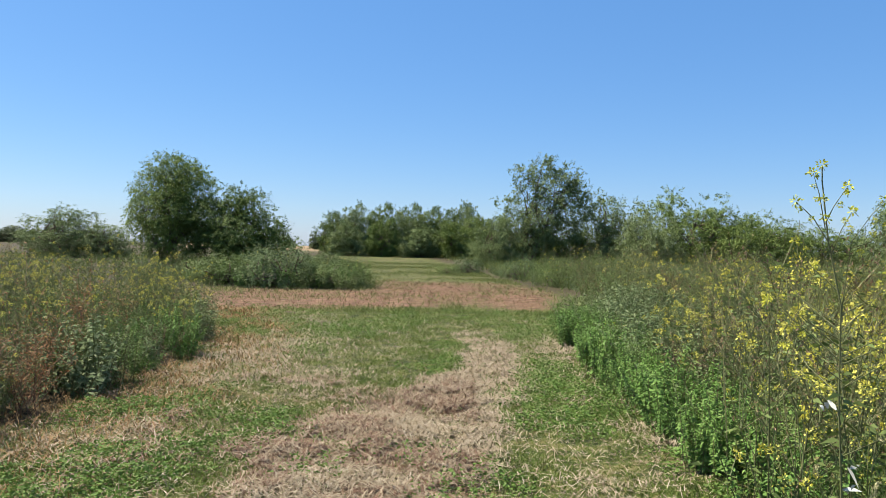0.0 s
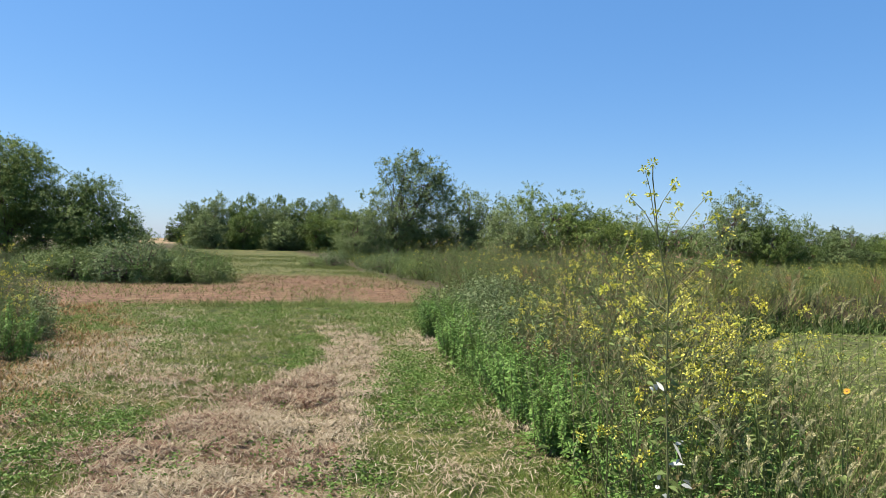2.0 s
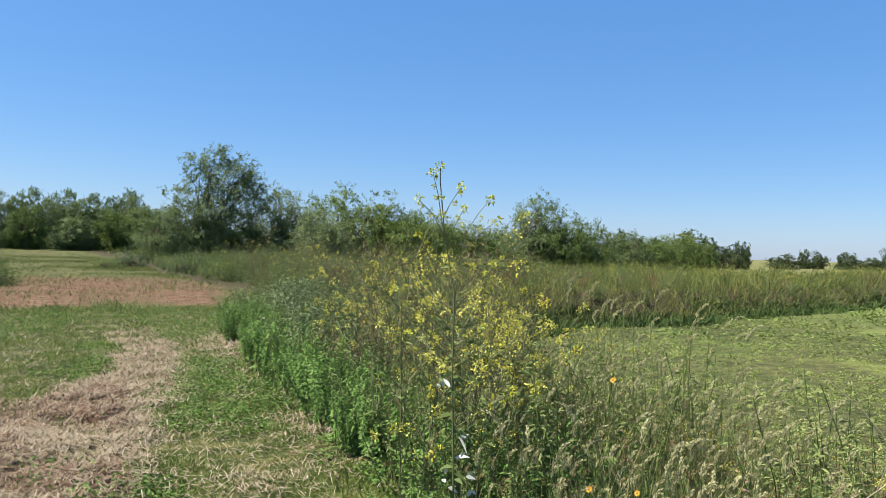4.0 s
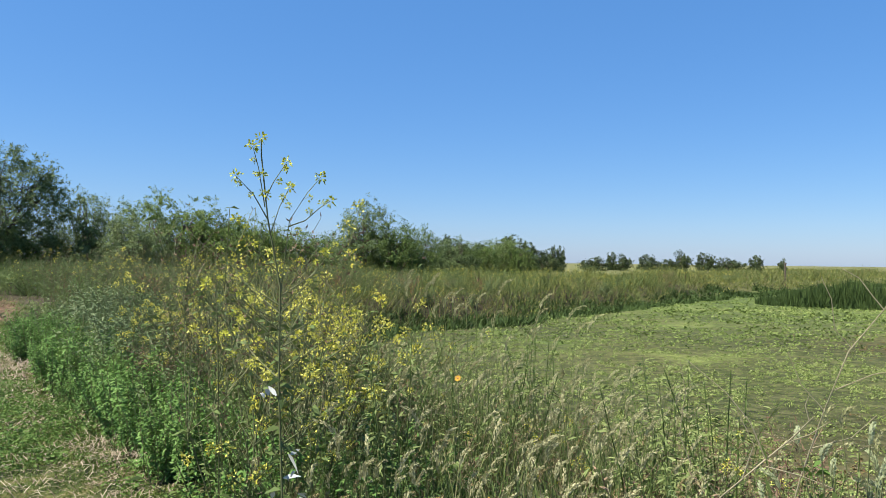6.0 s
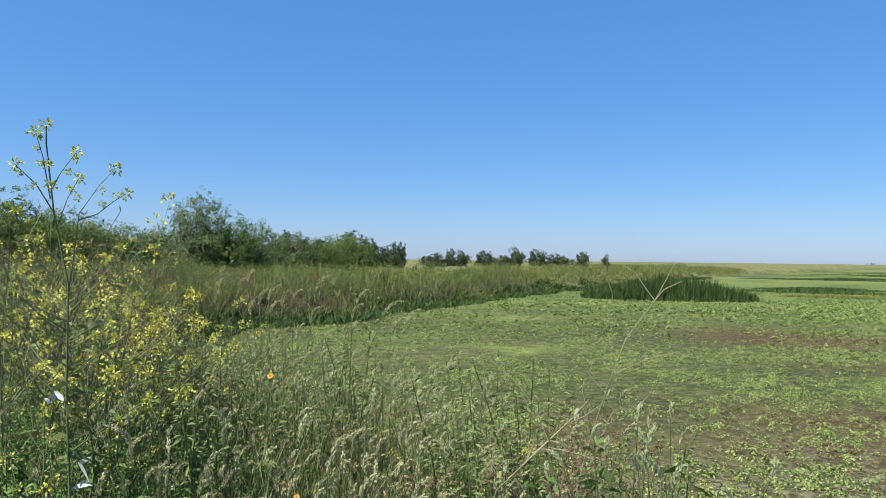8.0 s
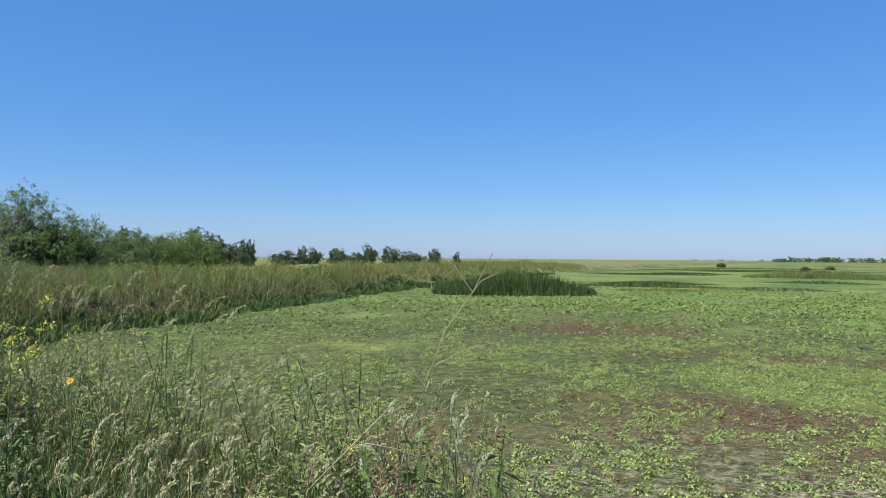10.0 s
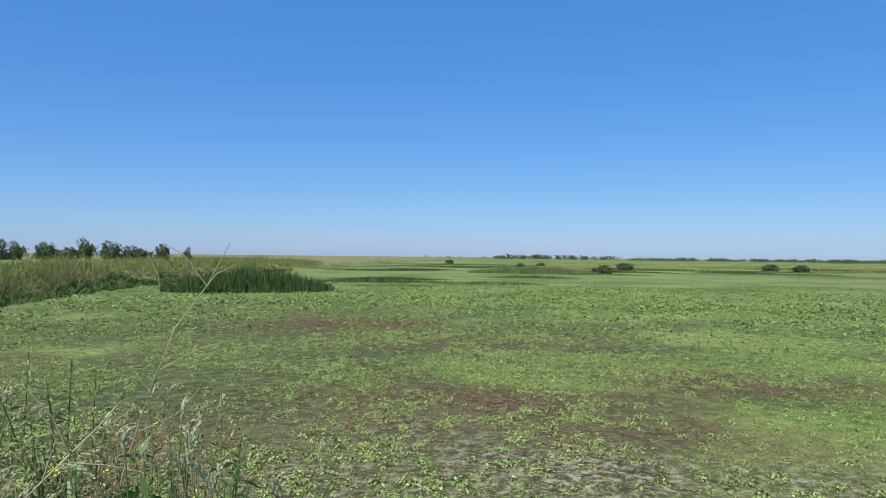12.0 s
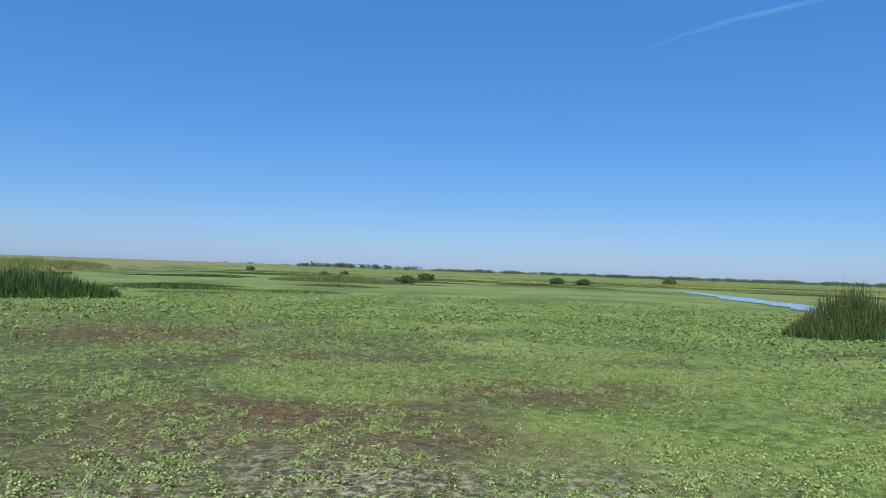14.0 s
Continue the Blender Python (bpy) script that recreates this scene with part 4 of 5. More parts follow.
def make_broken_stalk():
    """The bare forked stalk that leans over the marsh edge."""
    r = np.random.default_rng(78)
    root = thing("bare_stalk", "bare forked dry stalk leaning beside the marsh", "dry weed")
    rt, fw = np.array([0.52, -0.854]), np.array([0.854, 0.52])

    def at(u, z, d=0.0):
        p = rt * u + fw * d
        return (p[0], p[1], z)

    rods("stem", [at(-0.32, 0.0), at(-0.25, 0.45), at(-0.155, 0.86), at(0.0, 1.02), at(0.07, 1.09), at(0.12, 1.15)], 0.0036, PALE_STEM, root, 5)
    for pts in ([at(0.0, 1.02), at(-0.04, 1.12), at(-0.105, 1.20), at(-0.21, 1.285)], [at(0.0, 1.0), at(0.09, 0.985), at(0.17, 0.96)], [at(-0.06, 0.96), at(-0.03, 1.06), at(-0.075, 1.15)],
                [at(0.05, 1.07), at(0.11, 1.10), at(0.16, 1.14)], [at(0.11, 1.14), at(0.10, 1.18), at(0.11, 1.21)]):
        rods("branch", pts, 0.0022, PALE_STEM, root, 4)
    for u, z in ((0.0, 0.97), (-0.01, 1.06), (0.17, 0.95)):
        part("leaf", blades(np.array([at(u, z)]), np.array([at(0.3, -1.0)]), 0.06, 0.022, 0.1, OVAL, r), MUSTARD_LEAF, root)
    stand(root, 2.30, 1.44)
    pale = thing("dead_twig", "pale thin dead twig forking at its tip", "dry weed")
    rt, fw = np.array([0.457, -0.889]), np.array([0.889, 0.457])
    rods("stem", [at(-0.42, 0.0), at(-0.36, 0.45), at(-0.27, 0.85), at(-0.20, 1.08), at(-0.13, 1.28), at(-0.03, 1.42), at(0.04, 1.56)], 0.0032, PALE_STEM, pale, 5)
    for pts in ([at(-0.03, 1.42), at(0.0, 1.46), at(0.06, 1.49)], [at(-0.03, 1.42), at(-0.06, 1.46), at(-0.10, 1.52), at(-0.15, 1.55)], [at(-0.12, 1.29), at(-0.17, 1.35), at(-0.18, 1.45), at(-0.21, 1.52)],
                [at(-0.20, 1.08), at(-0.27, 1.16), at(-0.31, 1.27)], [at(-0.17, 1.15), at(-0.06, 1.21), at(0.05, 1.24)], [at(-0.24, 0.95), at(-0.12, 1.0), at(-0.05, 1.08)],
                [at(-0.36, 0.45), at(-0.5, 0.72), at(-0.62, 0.85)], [at(-0.62, 0.85), at(-0.66, 0.95), at(-0.64, 1.1), at(-0.66, 1.22)], [at(-0.33, 0.6), at(-0.22, 0.66), at(-0.1, 0.65)]):
        rods("branch", pts, 0.0022, PALE_STEM, pale, 4)
    for u, z in ((-0.30, 0.62), (-0.24, 0.72), (-0.18, 0.64), (-0.38, 0.56)):
        part("leaf", blades(np.array([at(u, z)]), np.array([at(0.5, 0.1 - 0.4 * (z < 0.6))]), 0.10, 0.026, 0.35, OVAL, r), SEED, pale, "long pale withered leaf")
    stand(pale, 2.89, 1.34)
    # leafy herbs with pale upright seed spikes beside it
    for n, (x, y, h) in enumerate(((2.40, 1.20, 1.10), (2.50, 1.28, 1.14), (2.58, 1.16, 1.0), (2.30, 1.28, 0.72), (2.85, 1.45, 0.75))):
        g = leafy_bush(180 + n, 0.9 * h, 0.36, 10, 620, 0.085, CLOVER, "spiked_herb", "leafy green herb with pale bristly seed spikes", "spiked herbs by the marsh", shape=0.30)
        q = np.random.default_rng(n)
        foot = np.column_stack([q.normal(size=(9, 2)) * 0.05, np.zeros(9)])
        line = arcs(foot, np.column_stack([q.normal(size=(9, 2)) * 0.13, np.ones(9)]), h * (0.78 + 0.2 * q.random(9)), 6, 0.0, q)
        for i in range(5):
            st = part("stalk", tubes(line[i:i + 1], np.full((1, 6), 0.002)), STEM, g)
            part("seed_spike", plume(line[i, -1], line[i, -1] - line[i, -2], 0.06 + 0.04 * q.random(), 90, q, 0.014), SPIKE, st, "pale bristly seed spike")
        stand(g, x, y, 1.0, n * 1.3)


def make_tall_grass():
    """Waist-high grass between the way and the marsh, with pale nodding heads."""
    r = np.random.default_rng(31)

    def keep(x, y):
        edge = step(24, 31, np.degrees(np.arctan2(x, y))) * step(7.5, 5.5, y) * (0.03 + 0.97 * step(56, 47, np.degrees(np.arctan2(x - 0.5, y - 0.15))))
        return verge(x, y, 0.0) * edge * np.where(toe_distance(x, y) > -1.6, 0.5, 1) * (0.2 + 0.9 * vnoise(x, y, 0.5, 4)) * np.where(y < 1.7, 0.2, 1)
    x, y = scatter(150000, (1.5, 0.9, 5.6, 7.5), keep, 30)
    n = len(x)
    P = np.column_stack([x, y, height(x, y) - 0.02])
    D = np.column_stack([r.normal(size=(n, 2)) * 0.34, np.ones(n)])
    tall = (0.22 + 0.66 * r.random(n) ** 1.2) * (0.7 + 0.5 * vnoise(x, y, 0.45, 8))
    stuff("tall_grass", blades(P, D, tall, 0.006 + 0.006 * r.random(n), 0.5 * r.random(n), (1, 0.9, 0.6, 0.05), r), TALL_GRASS, "waist-high mixed green and straw-coloured grass on the verge", "grass")
    x, y = scatter(36000, (1.6, 1.3, 4.4, 5.5), lambda x, y: verge(x, y, 0.0) * step(24, 31, np.degrees(np.arctan2(x, y))) * step(60, 48, np.degrees(np.arctan2(x - 0.5, y - 0.15))) * (0.1 + 0.9 * vnoise(x, y, 0.6, 14)), 36)
    q = len(x)
    stuff("dry_grass", blades(np.column_stack([x, y, height(x, y) - 0.02]), np.column_stack([r.normal(size=(q, 2)) * 0.4, np.ones(q)]), 0.2 + 0.42 * r.random(q), 0.0055, 0.5 * r.random(q), (1, 0.85, 0.08), r), STRAW,
          "golden dry grass between the green stems", "grass")
    g = r.permutation(q)[:380]
    base = np.column_stack([x[g], y[g], height(x[g], y[g])])
    away = np.column_stack([r.normal(size=(380, 2)) * 0.25, np.ones(380)])
    top = arcs(base, away, 0.28 + 0.36 * r.random(380), 5, 0.0, r)
    stuff("dry_stalks", tubes(top, np.full((380, 5), 0.0013)), STRAW, "thin golden grass stalks", "grass")
    stuff("dry_heads", joined([plume(top[i, -1], top[i, -1] - top[i, -2], 0.06 + 0.05 * r.random(), 60, r, 0.015) for i in range(380)]), GOLD_SEED, "fluffy golden grass seed heads", "grass")
    m = min(n, 760)
    top = arcs(P[:m], D[:m] * [0.7, 0.7, 1], 0.5 + 0.5 * r.random(m), 6, 0.0, r)
    stuff("grass_stalks", tubes(top, np.full((m, 6), 0.0015)), TALL_GRASS, "thin upright grass stalks", "grass")
    heads = [plume(top[i, -1], top[i, -1] - top[i, -2], 0.07 + 0.05 * r.random(), 80, r, 0.015) for i in range(m)]
    stuff("grass_heads", joined(heads), SEED, "pale nodding grass seed heads", "grass")


def plume(tip, way, L, k, r, thick=0.009):
    """A dense nodding seed head at a stalk's tip."""
    f = np.linspace(0, 1, k)
    way = unit(np.asarray(way, float))
    side = unit(np.append(r.normal(size=2) * 0.45 + [0.7, -0.55], 0.0))
    line = np.asarray(tip) + way * (L * f)[:, None] + side * (L * 0.45 * f ** 2)[:, None] - np.array([0, 0, 0.3 * L]) * (f ** 2.5)[:, None]
    axis = unit(np.gradient(line, axis=0))
    out = unit(r.normal(size=(k, 3)))
    fat = np.sin(np.pi * (0.12 + 0.8 * f)) * thick * 0.3
    return blades(line + out * fat[:, None], axis + out * 0.5, thick * (1.1 - 0.4 * f), thick * 0.34, 0.0, LEAF, r)


def make_plume_grass():
    """Tufts of silvery plumed grass."""
    r = np.random.default_rng(33)
    for x, y, h, n in ((2.6, 3.15, 1.42, 13), (2.85, 3.0, 1.28, 10), (1.85, 2.65, 0.78, 9), (2.25, 2.3, 0.8, 8), (3.1, 2.6, 0.85, 9), (2.45, 1.75, 0.72, 7), (2.9, 2.0, 0.7, 7), (2.87, 1.40, 1.02, 6)):
        root = thing("plume_grass", "grass tuft with cream nodding plumes by the marsh", "grass", "plumed grass tufts")
        P = np.column_stack([r.normal(size=(n, 2)) * 0.05, np.zeros(n)])
        D = np.column_stack([r.normal(size=(n, 2)) * 0.14, np.ones(n)])
        line = arcs(P, D, h * (0.88 + 0.14 * r.random(n)), 6, 0.0, r)
        for i in range(n):
            s = part("stalk", tubes(line[i:i + 1], np.full((1, 6), 0.0018)), TALL_GRASS, root)
            part("plume", plume(line[i, -1], line[i, -1] - line[i, -2], 0.085 + 0.04 * r.random(), 60, r, 0.015), SEED, s, "cream nodding plume")
        c = np.column_stack([r.normal(size=(60, 2)) * 0.06, np.zeros(60)])
        part("foliage", blades(c, np.column_stack([r.normal(size=(60, 2)) * 0.4, np.ones(60)]), h * (0.3 + 0.4 * r.random(60)), 0.007, 0.4, (1, 0.9, 0.6, 0.05), r), TALL_GRASS, root, "", "stuff")
        stand(root, x, y)


def make_sunflowers():
    """Small wild sunflowers with dark eyes."""
    r = np.random.default_rng(34)
    orange = leaf_material("orange_petal", [(0, (0.40, 0.19, 0.015)), (1, (0.55, 0.33, 0.03))], 0.3)
    for x, y, h, s in ((2.36, 2.92, 1.03, 0.013), (1.94, 2.5, 0.68, 0.012), (2.12, 2.42, 0.67, 0.011)):
        root = thing("wild_sunflower", "small orange wild sunflower with a dark eye", "wild flower", "wild sunflowers")
        rods("stem", [(0.03, 0.02, 0.0), (0.02, 0.0, h * 0.5), (0.0, 0.0, h)], 0.003, STEM, root, 5)
        face = unit(np.array([-0.75, -0.35, 0.55]))
        a = unit(np.cross(face, [0, 0, 1.0]))
        b2 = np.cross(face, a)
        ang = np.arange(11) * 2 * np.pi / 11
        d = np.cos(ang)[:, None] * a + np.sin(ang)[:, None] * b2 + face * 0.15
        head = part("flower_head", blades(np.array([[0, 0, h]] * 11) + d * s * 0.3, d, s, s * 0.5, 0.0, OVAL, side=np.cross(d, face)), orange, root)
        k = np.linspace(0, 1, 5)
        line = (np.array([0, 0, h]) + face * (k * s * 0.35)[:, None])[None]
        part("eye", tubes(line, (s * 0.38 * np.sqrt(np.clip(1.0 - k ** 2, 0.001, 1)))[None], 8), RUST, head, "dark brown flower eye")
        c = np.array([(0, 0, h * f) for f in (0.25, 0.4, 0.5, 0.6, 0.7, 0.8)])
        part("foliage", blades(c, np.column_stack([r.normal(size=(6, 2)), 0.5 * np.ones(6)]), 0.07, 0.025, 0.4, LEAF, r), MUSTARD_LEAF, root, "", "stuff")
        stand(root, x, y)


make_broken_stalk()
make_tall_grass()
make_plume_grass()
make_sunflowers()


def make_far_weeds():
    """Weeds too many and too far to tell apart."""
    r = np.random.default_rng(41)
    groups = []
    for box, count, seed, lo, hi in (((2, 9, 45, 56), 26000, 1, 0.5, 1.25), ((-32, 3, -4, 24), 26000, 2, 0.5, 1.15), ((-50, 27, -5, 62), 12000, 3, 0.2, 0.6), ((-5, 36, 40, 75), 12000, 4, 0.3, 0.8)):
        x, y = scatter(count, box, lambda x, y: verge(x, y, 0.7) * (0.1 + 1.1 * vnoise(x, y, 1.7, 6)), 42 + seed)
        groups.append((x, y, (lo + (hi - lo) * r.random(len(x))) * (0.45 + 0.9 * fbm(x, y, 2.4, 8))))
    x, y, tall = (np.concatenate(a) for a in zip(*groups))
    n = len(x)
    P = np.column_stack([x, y, height(x, y) - 0.03])
    D = np.column_stack([r.normal(size=(n, 2)) * 0.5, np.ones(n)])
    far = np.clip(np.hypot(x, y) / 20, 0.4, 2.5)
    stuff("weed_field", blades(P, D, tall, 0.022 * far, 0.1, LEAF, r), WEED, "rank olive and brown weeds standing waist high", "weeds")
    # their leaves and flowers, as fine dabs on the upper half
    k = 3
    c = np.repeat(P, k, 0) + np.repeat(unit(D) * tall[:, None], k, 0) * (0.45 + 0.6 * r.random(n * k))[:, None] + r.normal(size=(n * k, 3)) * 0.06
    size = 0.035 * np.repeat(far, k)
    stuff("weed_leaves", blades(c, r.normal(size=c.shape) + [0, 0, 0.5], size * 1.6, size * 0.5, 0.2, LEAF, r), MUSTARD_LEAF, "small olive leaves on the standing weeds", "weeds")
    yes = (r.random(n) < 0.6 * step(0.45, 0.65, vnoise(x, y, 4.5, 12)) + 0.05)
    c = np.repeat(P[yes] + unit(D[yes]) * tall[yes, None], 4, 0) + r.normal(size=(int(yes.sum()) * 4, 3)) * 0.09
    size = 0.010 + 0.006 * np.repeat(far[yes], 4)
    stuff("weed_flowers", blades(c, r.normal(size=c.shape) + [0, 0, 0.6], size * 1.5, size, 0.0, DAB, r), YELLOW, "scattered yellow mustard flowers on the weeds", "wild flower")


make_far_weeds()


def make_bank():
    """Dry weeds along the levee that bounds the marsh, and dark sedge at its foot for the shadow line."""
    r = np.random.default_rng(51)
    t = r.random(52000) ** 1.7
    bx = 8 + 150 * t
    by = np.interp(bx, TOE[:, 0], TOE[:, 1]) + r.uniform(-0.6, 9.5, len(t)) * (1 + bx / 150)
    sd = toe_distance(bx, by)
    ok = (sd < -0.15) & (mown(bx, by) < -0.8)
    x, y, sd = bx[ok], by[ok], sd[ok]
    n = len(x)
    far = np.clip(np.hypot(x, y) / 25, 0.6, 4)
    tall = (0.30 + 0.75 * step(0.0, -2.5, sd)) * (0.5 + 0.6 * r.random(n)) * (0.10 + 2.5 * fbm(x, y, 2.2, 3) ** 1.8)
    P = np.column_stack([x, y, height(x, y) - 0.04])
    D = np.column_stack([r.normal(size=(n, 2)) * 0.45, np.ones(n)])
    tone = fbm(x, y, 4.0, 19) + 0.12 * r.normal(size=n)
    for name, sel, mat, label in (("bank_weeds", tone < 0.56, BANK, "golden brown weeds along the levee bank"), ("bank_herbs", (tone >= 0.56) & (tone < 0.84), WEED, "olive weeds along the levee bank"),
                                  ("bank_docks", tone >= 0.84, DRY_STEM, "dark reddish dry weeds along the levee bank")):
        stuff(name, blades(P[sel], D[sel], tall[sel], 0.024 * far[sel], 0.15, LEAF, r), mat, label, "weeds")
    g = r.random(n) < 0.5 * step(0.35, 0.6, vnoise(x, y, 6, 17)) * step(90, 40, x)
    c = np.repeat(P[g] + unit(D[g]) * tall[g, None] * 0.85, 2, 0) + r.normal(size=(int(g.sum()) * 2, 3)) * [0.12, 0.12, 0.10]
    s = 0.012 * np.repeat(far[g], 2)
    stuff("bank_flowers", blades(c, r.normal(size=c.shape) + [0, 0, 0.6], s * 1.6, s, 0.0, DAB, r), YELLOW, "hazy yellow flowers along the levee bank", "wild flower")
    c = np.repeat(P, 2, 0) + np.repeat(unit(D) * tall[:, None], 2, 0) * (0.3 + 0.7 * r.random(2 * n))[:, None] + r.normal(size=(2 * n, 3)) * 0.06
    s = 0.03 * np.repeat(far, 2)
    stuff("bank_leaves", blades(c, r.normal(size=c.shape) + [0, 0, 0.4], s * 1.7, s * 0.55, 0.2, LEAF, r), WEED, "olive leaves on the levee bank weeds", "weeds")
    # Dark sedge blades stand in for the shadow at the bank's foot.
    t = r.random(15000) ** 1.6
    x = 6.5 + 110 * t
    y = np.interp(x, TOE[:, 0], TOE[:, 1]) + r.uniform(-1.3, 1.0, len(t)) + (vnoise(x, x, 4, 3) - 0.5) * 1.2
    P = np.column_stack([x, y, height(x, y) - 0.02])
    far = np.clip(np.hypot(x, y) / 25, 0.6, 4)
    stuff("sedge_fringe", blades(P, np.column_stack([r.normal(size=(len(x), 2)) * 0.5, np.ones(len(x))]), (0.2 + 0.4 * r.random(len(x))) * (0.4 + 1.2 * vnoise(x, y, 2.0, 4)), 0.035 * far, 0.3, (0.8, 1, 0.1), r), REED,
          "dark green sedge standing in for the shadow line along the foot of the bank", "sedge")


make_bank()


def reeds(name, label, places, tall, width, seed, mat=None, lean=0.26, tops=0.0, low=0.5):
    """A stand of reeds as one plant mass: many upright blades."""
    r = np.random.default_rng(seed)
    x, y, k = places
    n = len(x)
    P = np.column_stack([x, y, height(x, y) - 0.03])
    D = np.column_stack([r.normal(size=(n, 2)) * lean, np.ones(n)])
    L = tall * k * (low + (1 - low) * r.random(n))
    root = tagged(new(name), label, "reeds")
    part("foliage", blades(P, D, L, width, 0.06 * r.random(n), (1, 0.95, 0.7, 0.06), r), mat or REED, root, "", "stuff")
    if tops:
        g = r.random(n) < tops
        c = np.repeat(P[g] + unit(D[g]) * L[g, None], 6, 0) + r.normal(size=(int(g.sum()) * 6, 3)) * [0.04, 0.04, 0.06]
        part("seed_plume", blades(c, r.normal(size=c.shape) + [0, 0, 0.3], 0.06, 0.016, 0.3, LEAF, r), RUST, root, "rusty brown reed seed heads", "stuff")
    return root


def oval(cx, cy, rx, ry, turn, n, seed, power=0.5):
    r = np.random.default_rng(seed)
    a, q = r.random(n) * 6.2832, r.random(n) ** power
    u, v = np.cos(a) * q * rx, np.sin(a) * q * ry
    c, s = math.cos(turn), math.sin(turn)
    x, y = cx + u * c - v * s, cy + u * s + v * c
    return x, y, np.clip(1.15 - 0.9 * q ** 1.7 + (vnoise(x, y, 1.2, seed) - 0.5) * 0.3, 0.15, 2)


def make_marsh_stands():
    bx, by, bk = oval(32.9, -22.6, 1.7, 3.7, 0.05, 4200, 1, 0.6)
    bk = bk * (0.66 + 0.34 * np.exp(-((bx - 33.3) ** 2 + (by + 21.9) ** 2) / 3.0))
    reeds("bulrush_clump", "tall dark green bulrush clump with brown tops by the water", (bx, by, bk), 2.95, 0.045, 61, lean=0.16, tops=0.22, low=0.6)
    reeds("bulrush_bed", "low spreading bed of dark green rushes on the marsh", oval(48.2, 21.4, 2.8, 5.8, 0.42, 9000, 2), 1.8, 0.05, 62)
    reeds("rush_patch", "low flat strip of olive rushes", oval(60.5, 14.3, 1.0, 4.2, 0.2, 1500, 3), 0.35, 0.06, 63, BANK)
    reeds("rush_patch", "small flat strip of olive rushes", oval(63.6, 11.8, 0.8, 1.7, 0.2, 500, 4), 0.3, 0.06, 64, BANK)
    reeds("rush_bed", "far bed of grey-brown rushes", oval(118, 5.0, 3.0, 10.5, 0.1, 6000, 5), 1.5, 0.05, 65, WEED)
    q = random.Random(12)
    for n in range(46):
        d = 72 * (3.6 ** (n / 46)) * q.uniform(0.92, 1.08)
        az = radians(q.uniform(58, 128) if n % 3 else q.uniform(60, 84))
        cx, cy = math.sin(az) * d, math.cos(az) * d
        if float(toe_distance(cx, cy)) < 14 or (az > radians(100) and d < 130):
            continue
        long = d * q.uniform(0.05, 0.16)
        reeds("rush_strip", "long low strip of dark rushes far out on the marsh", oval(cx, cy, 0.10 * long + 1.0, long, -az + q.uniform(-0.15, 0.15) + math.pi / 2, 1500, 10 + n), 0.34 + 0.0006 * d, 0.10 + 0.0007 * d, 70 + n, (REED, WEED, REED)[n % 3])
    for n, (az, d, long) in enumerate(((99, 230, 16), (104, 210, 12), (108, 260, 26), (114, 240, 20), (119, 290, 34), (125, 250, 30), (62, 260, 22), (92, 310, 24))):
        az = radians(az)
        reeds("mustard_strip", "far strip of yellow flowering mustard on the marsh", oval(math.sin(az) * d, math.cos(az) * d, 3.0, long, math.pi / 2 - az, 1500, 130 + n), 0.9, 0.22, 131 + n, BLOOM_STRIP)
    b = tree("marsh_bush", "dark round bush on the open marsh", "bushes on the marsh", [(0, 0, 0.9, 1.4, 0.9), (0.7, 0.2, 0.7, 1.0, 0.7), (-0.8, -0.2, 0.7, 1.0, 0.7)], 3, 7000, 0.3, FAR_LEAF, 90, twigs=15)
    first = True
    for x, y, s in ((120.7, -6.0, 1.15), (160, -12.5, 1.3), (176, -45.5, 1.3), (170, -50.3, 1.2), (228, -96, 1.7), (205, 12, 0.8), (222, 7, 0.9), (270, 42, 1.2), (215, -16, 1.0)):
        (stand if first else again)(b, x, y, s * 0.8, x, s * 0.55)
        first = False


make_marsh_stands()


def make_far_woods():
    """Hedges and windbreaks along the horizon."""
    r = np.random.default_rng(95)
    geos = []
    for az0, az1, dist, tall, count, gap in ((95, 128, 1000, 3.6, 2600, 0.2), (108, 130, 800, 2.8, 1500, 0.35), (84.5, 88.5, 1300, 6.5, 260, 0.45), (88.5, 94, 1200, 6, 220, 0.55), (78, 84, 1200, 5, 90, 0.7), (-6, -2, 500, 5, 60, 0.5)):
        a = np.radians(r.uniform(az0, az1, count))
        ok = vnoise(a * 300, a * 0, 1.0, 7) > gap
        a = a[ok]
        d = dist + r.normal(size=len(a)) * 15
        base = np.column_stack([np.sin(a) * d, np.cos(a) * d, np.full(len(a), -1.0)])
        h = tall * (0.4 + 0.8 * vnoise(a * 500, a * 0, 1.0, 9))
        for k in range(8):
            c = base + np.column_stack([r.normal(size=(len(a), 2)) * 2.5, h * (0.12 + 0.11 * k) * (0.8 + 0.4 * r.random(len(a)))])
            geos.append(blades(c, r.normal(size=c.shape) + [0, 0, 0.4], h * 0.30, h * 0.26, 0.0, DAB, r))
    stuff("far_woods", joined(geos), FAR_LEAF, "dark hedges and tree rows along the flat horizon", "woods")


make_far_woods()


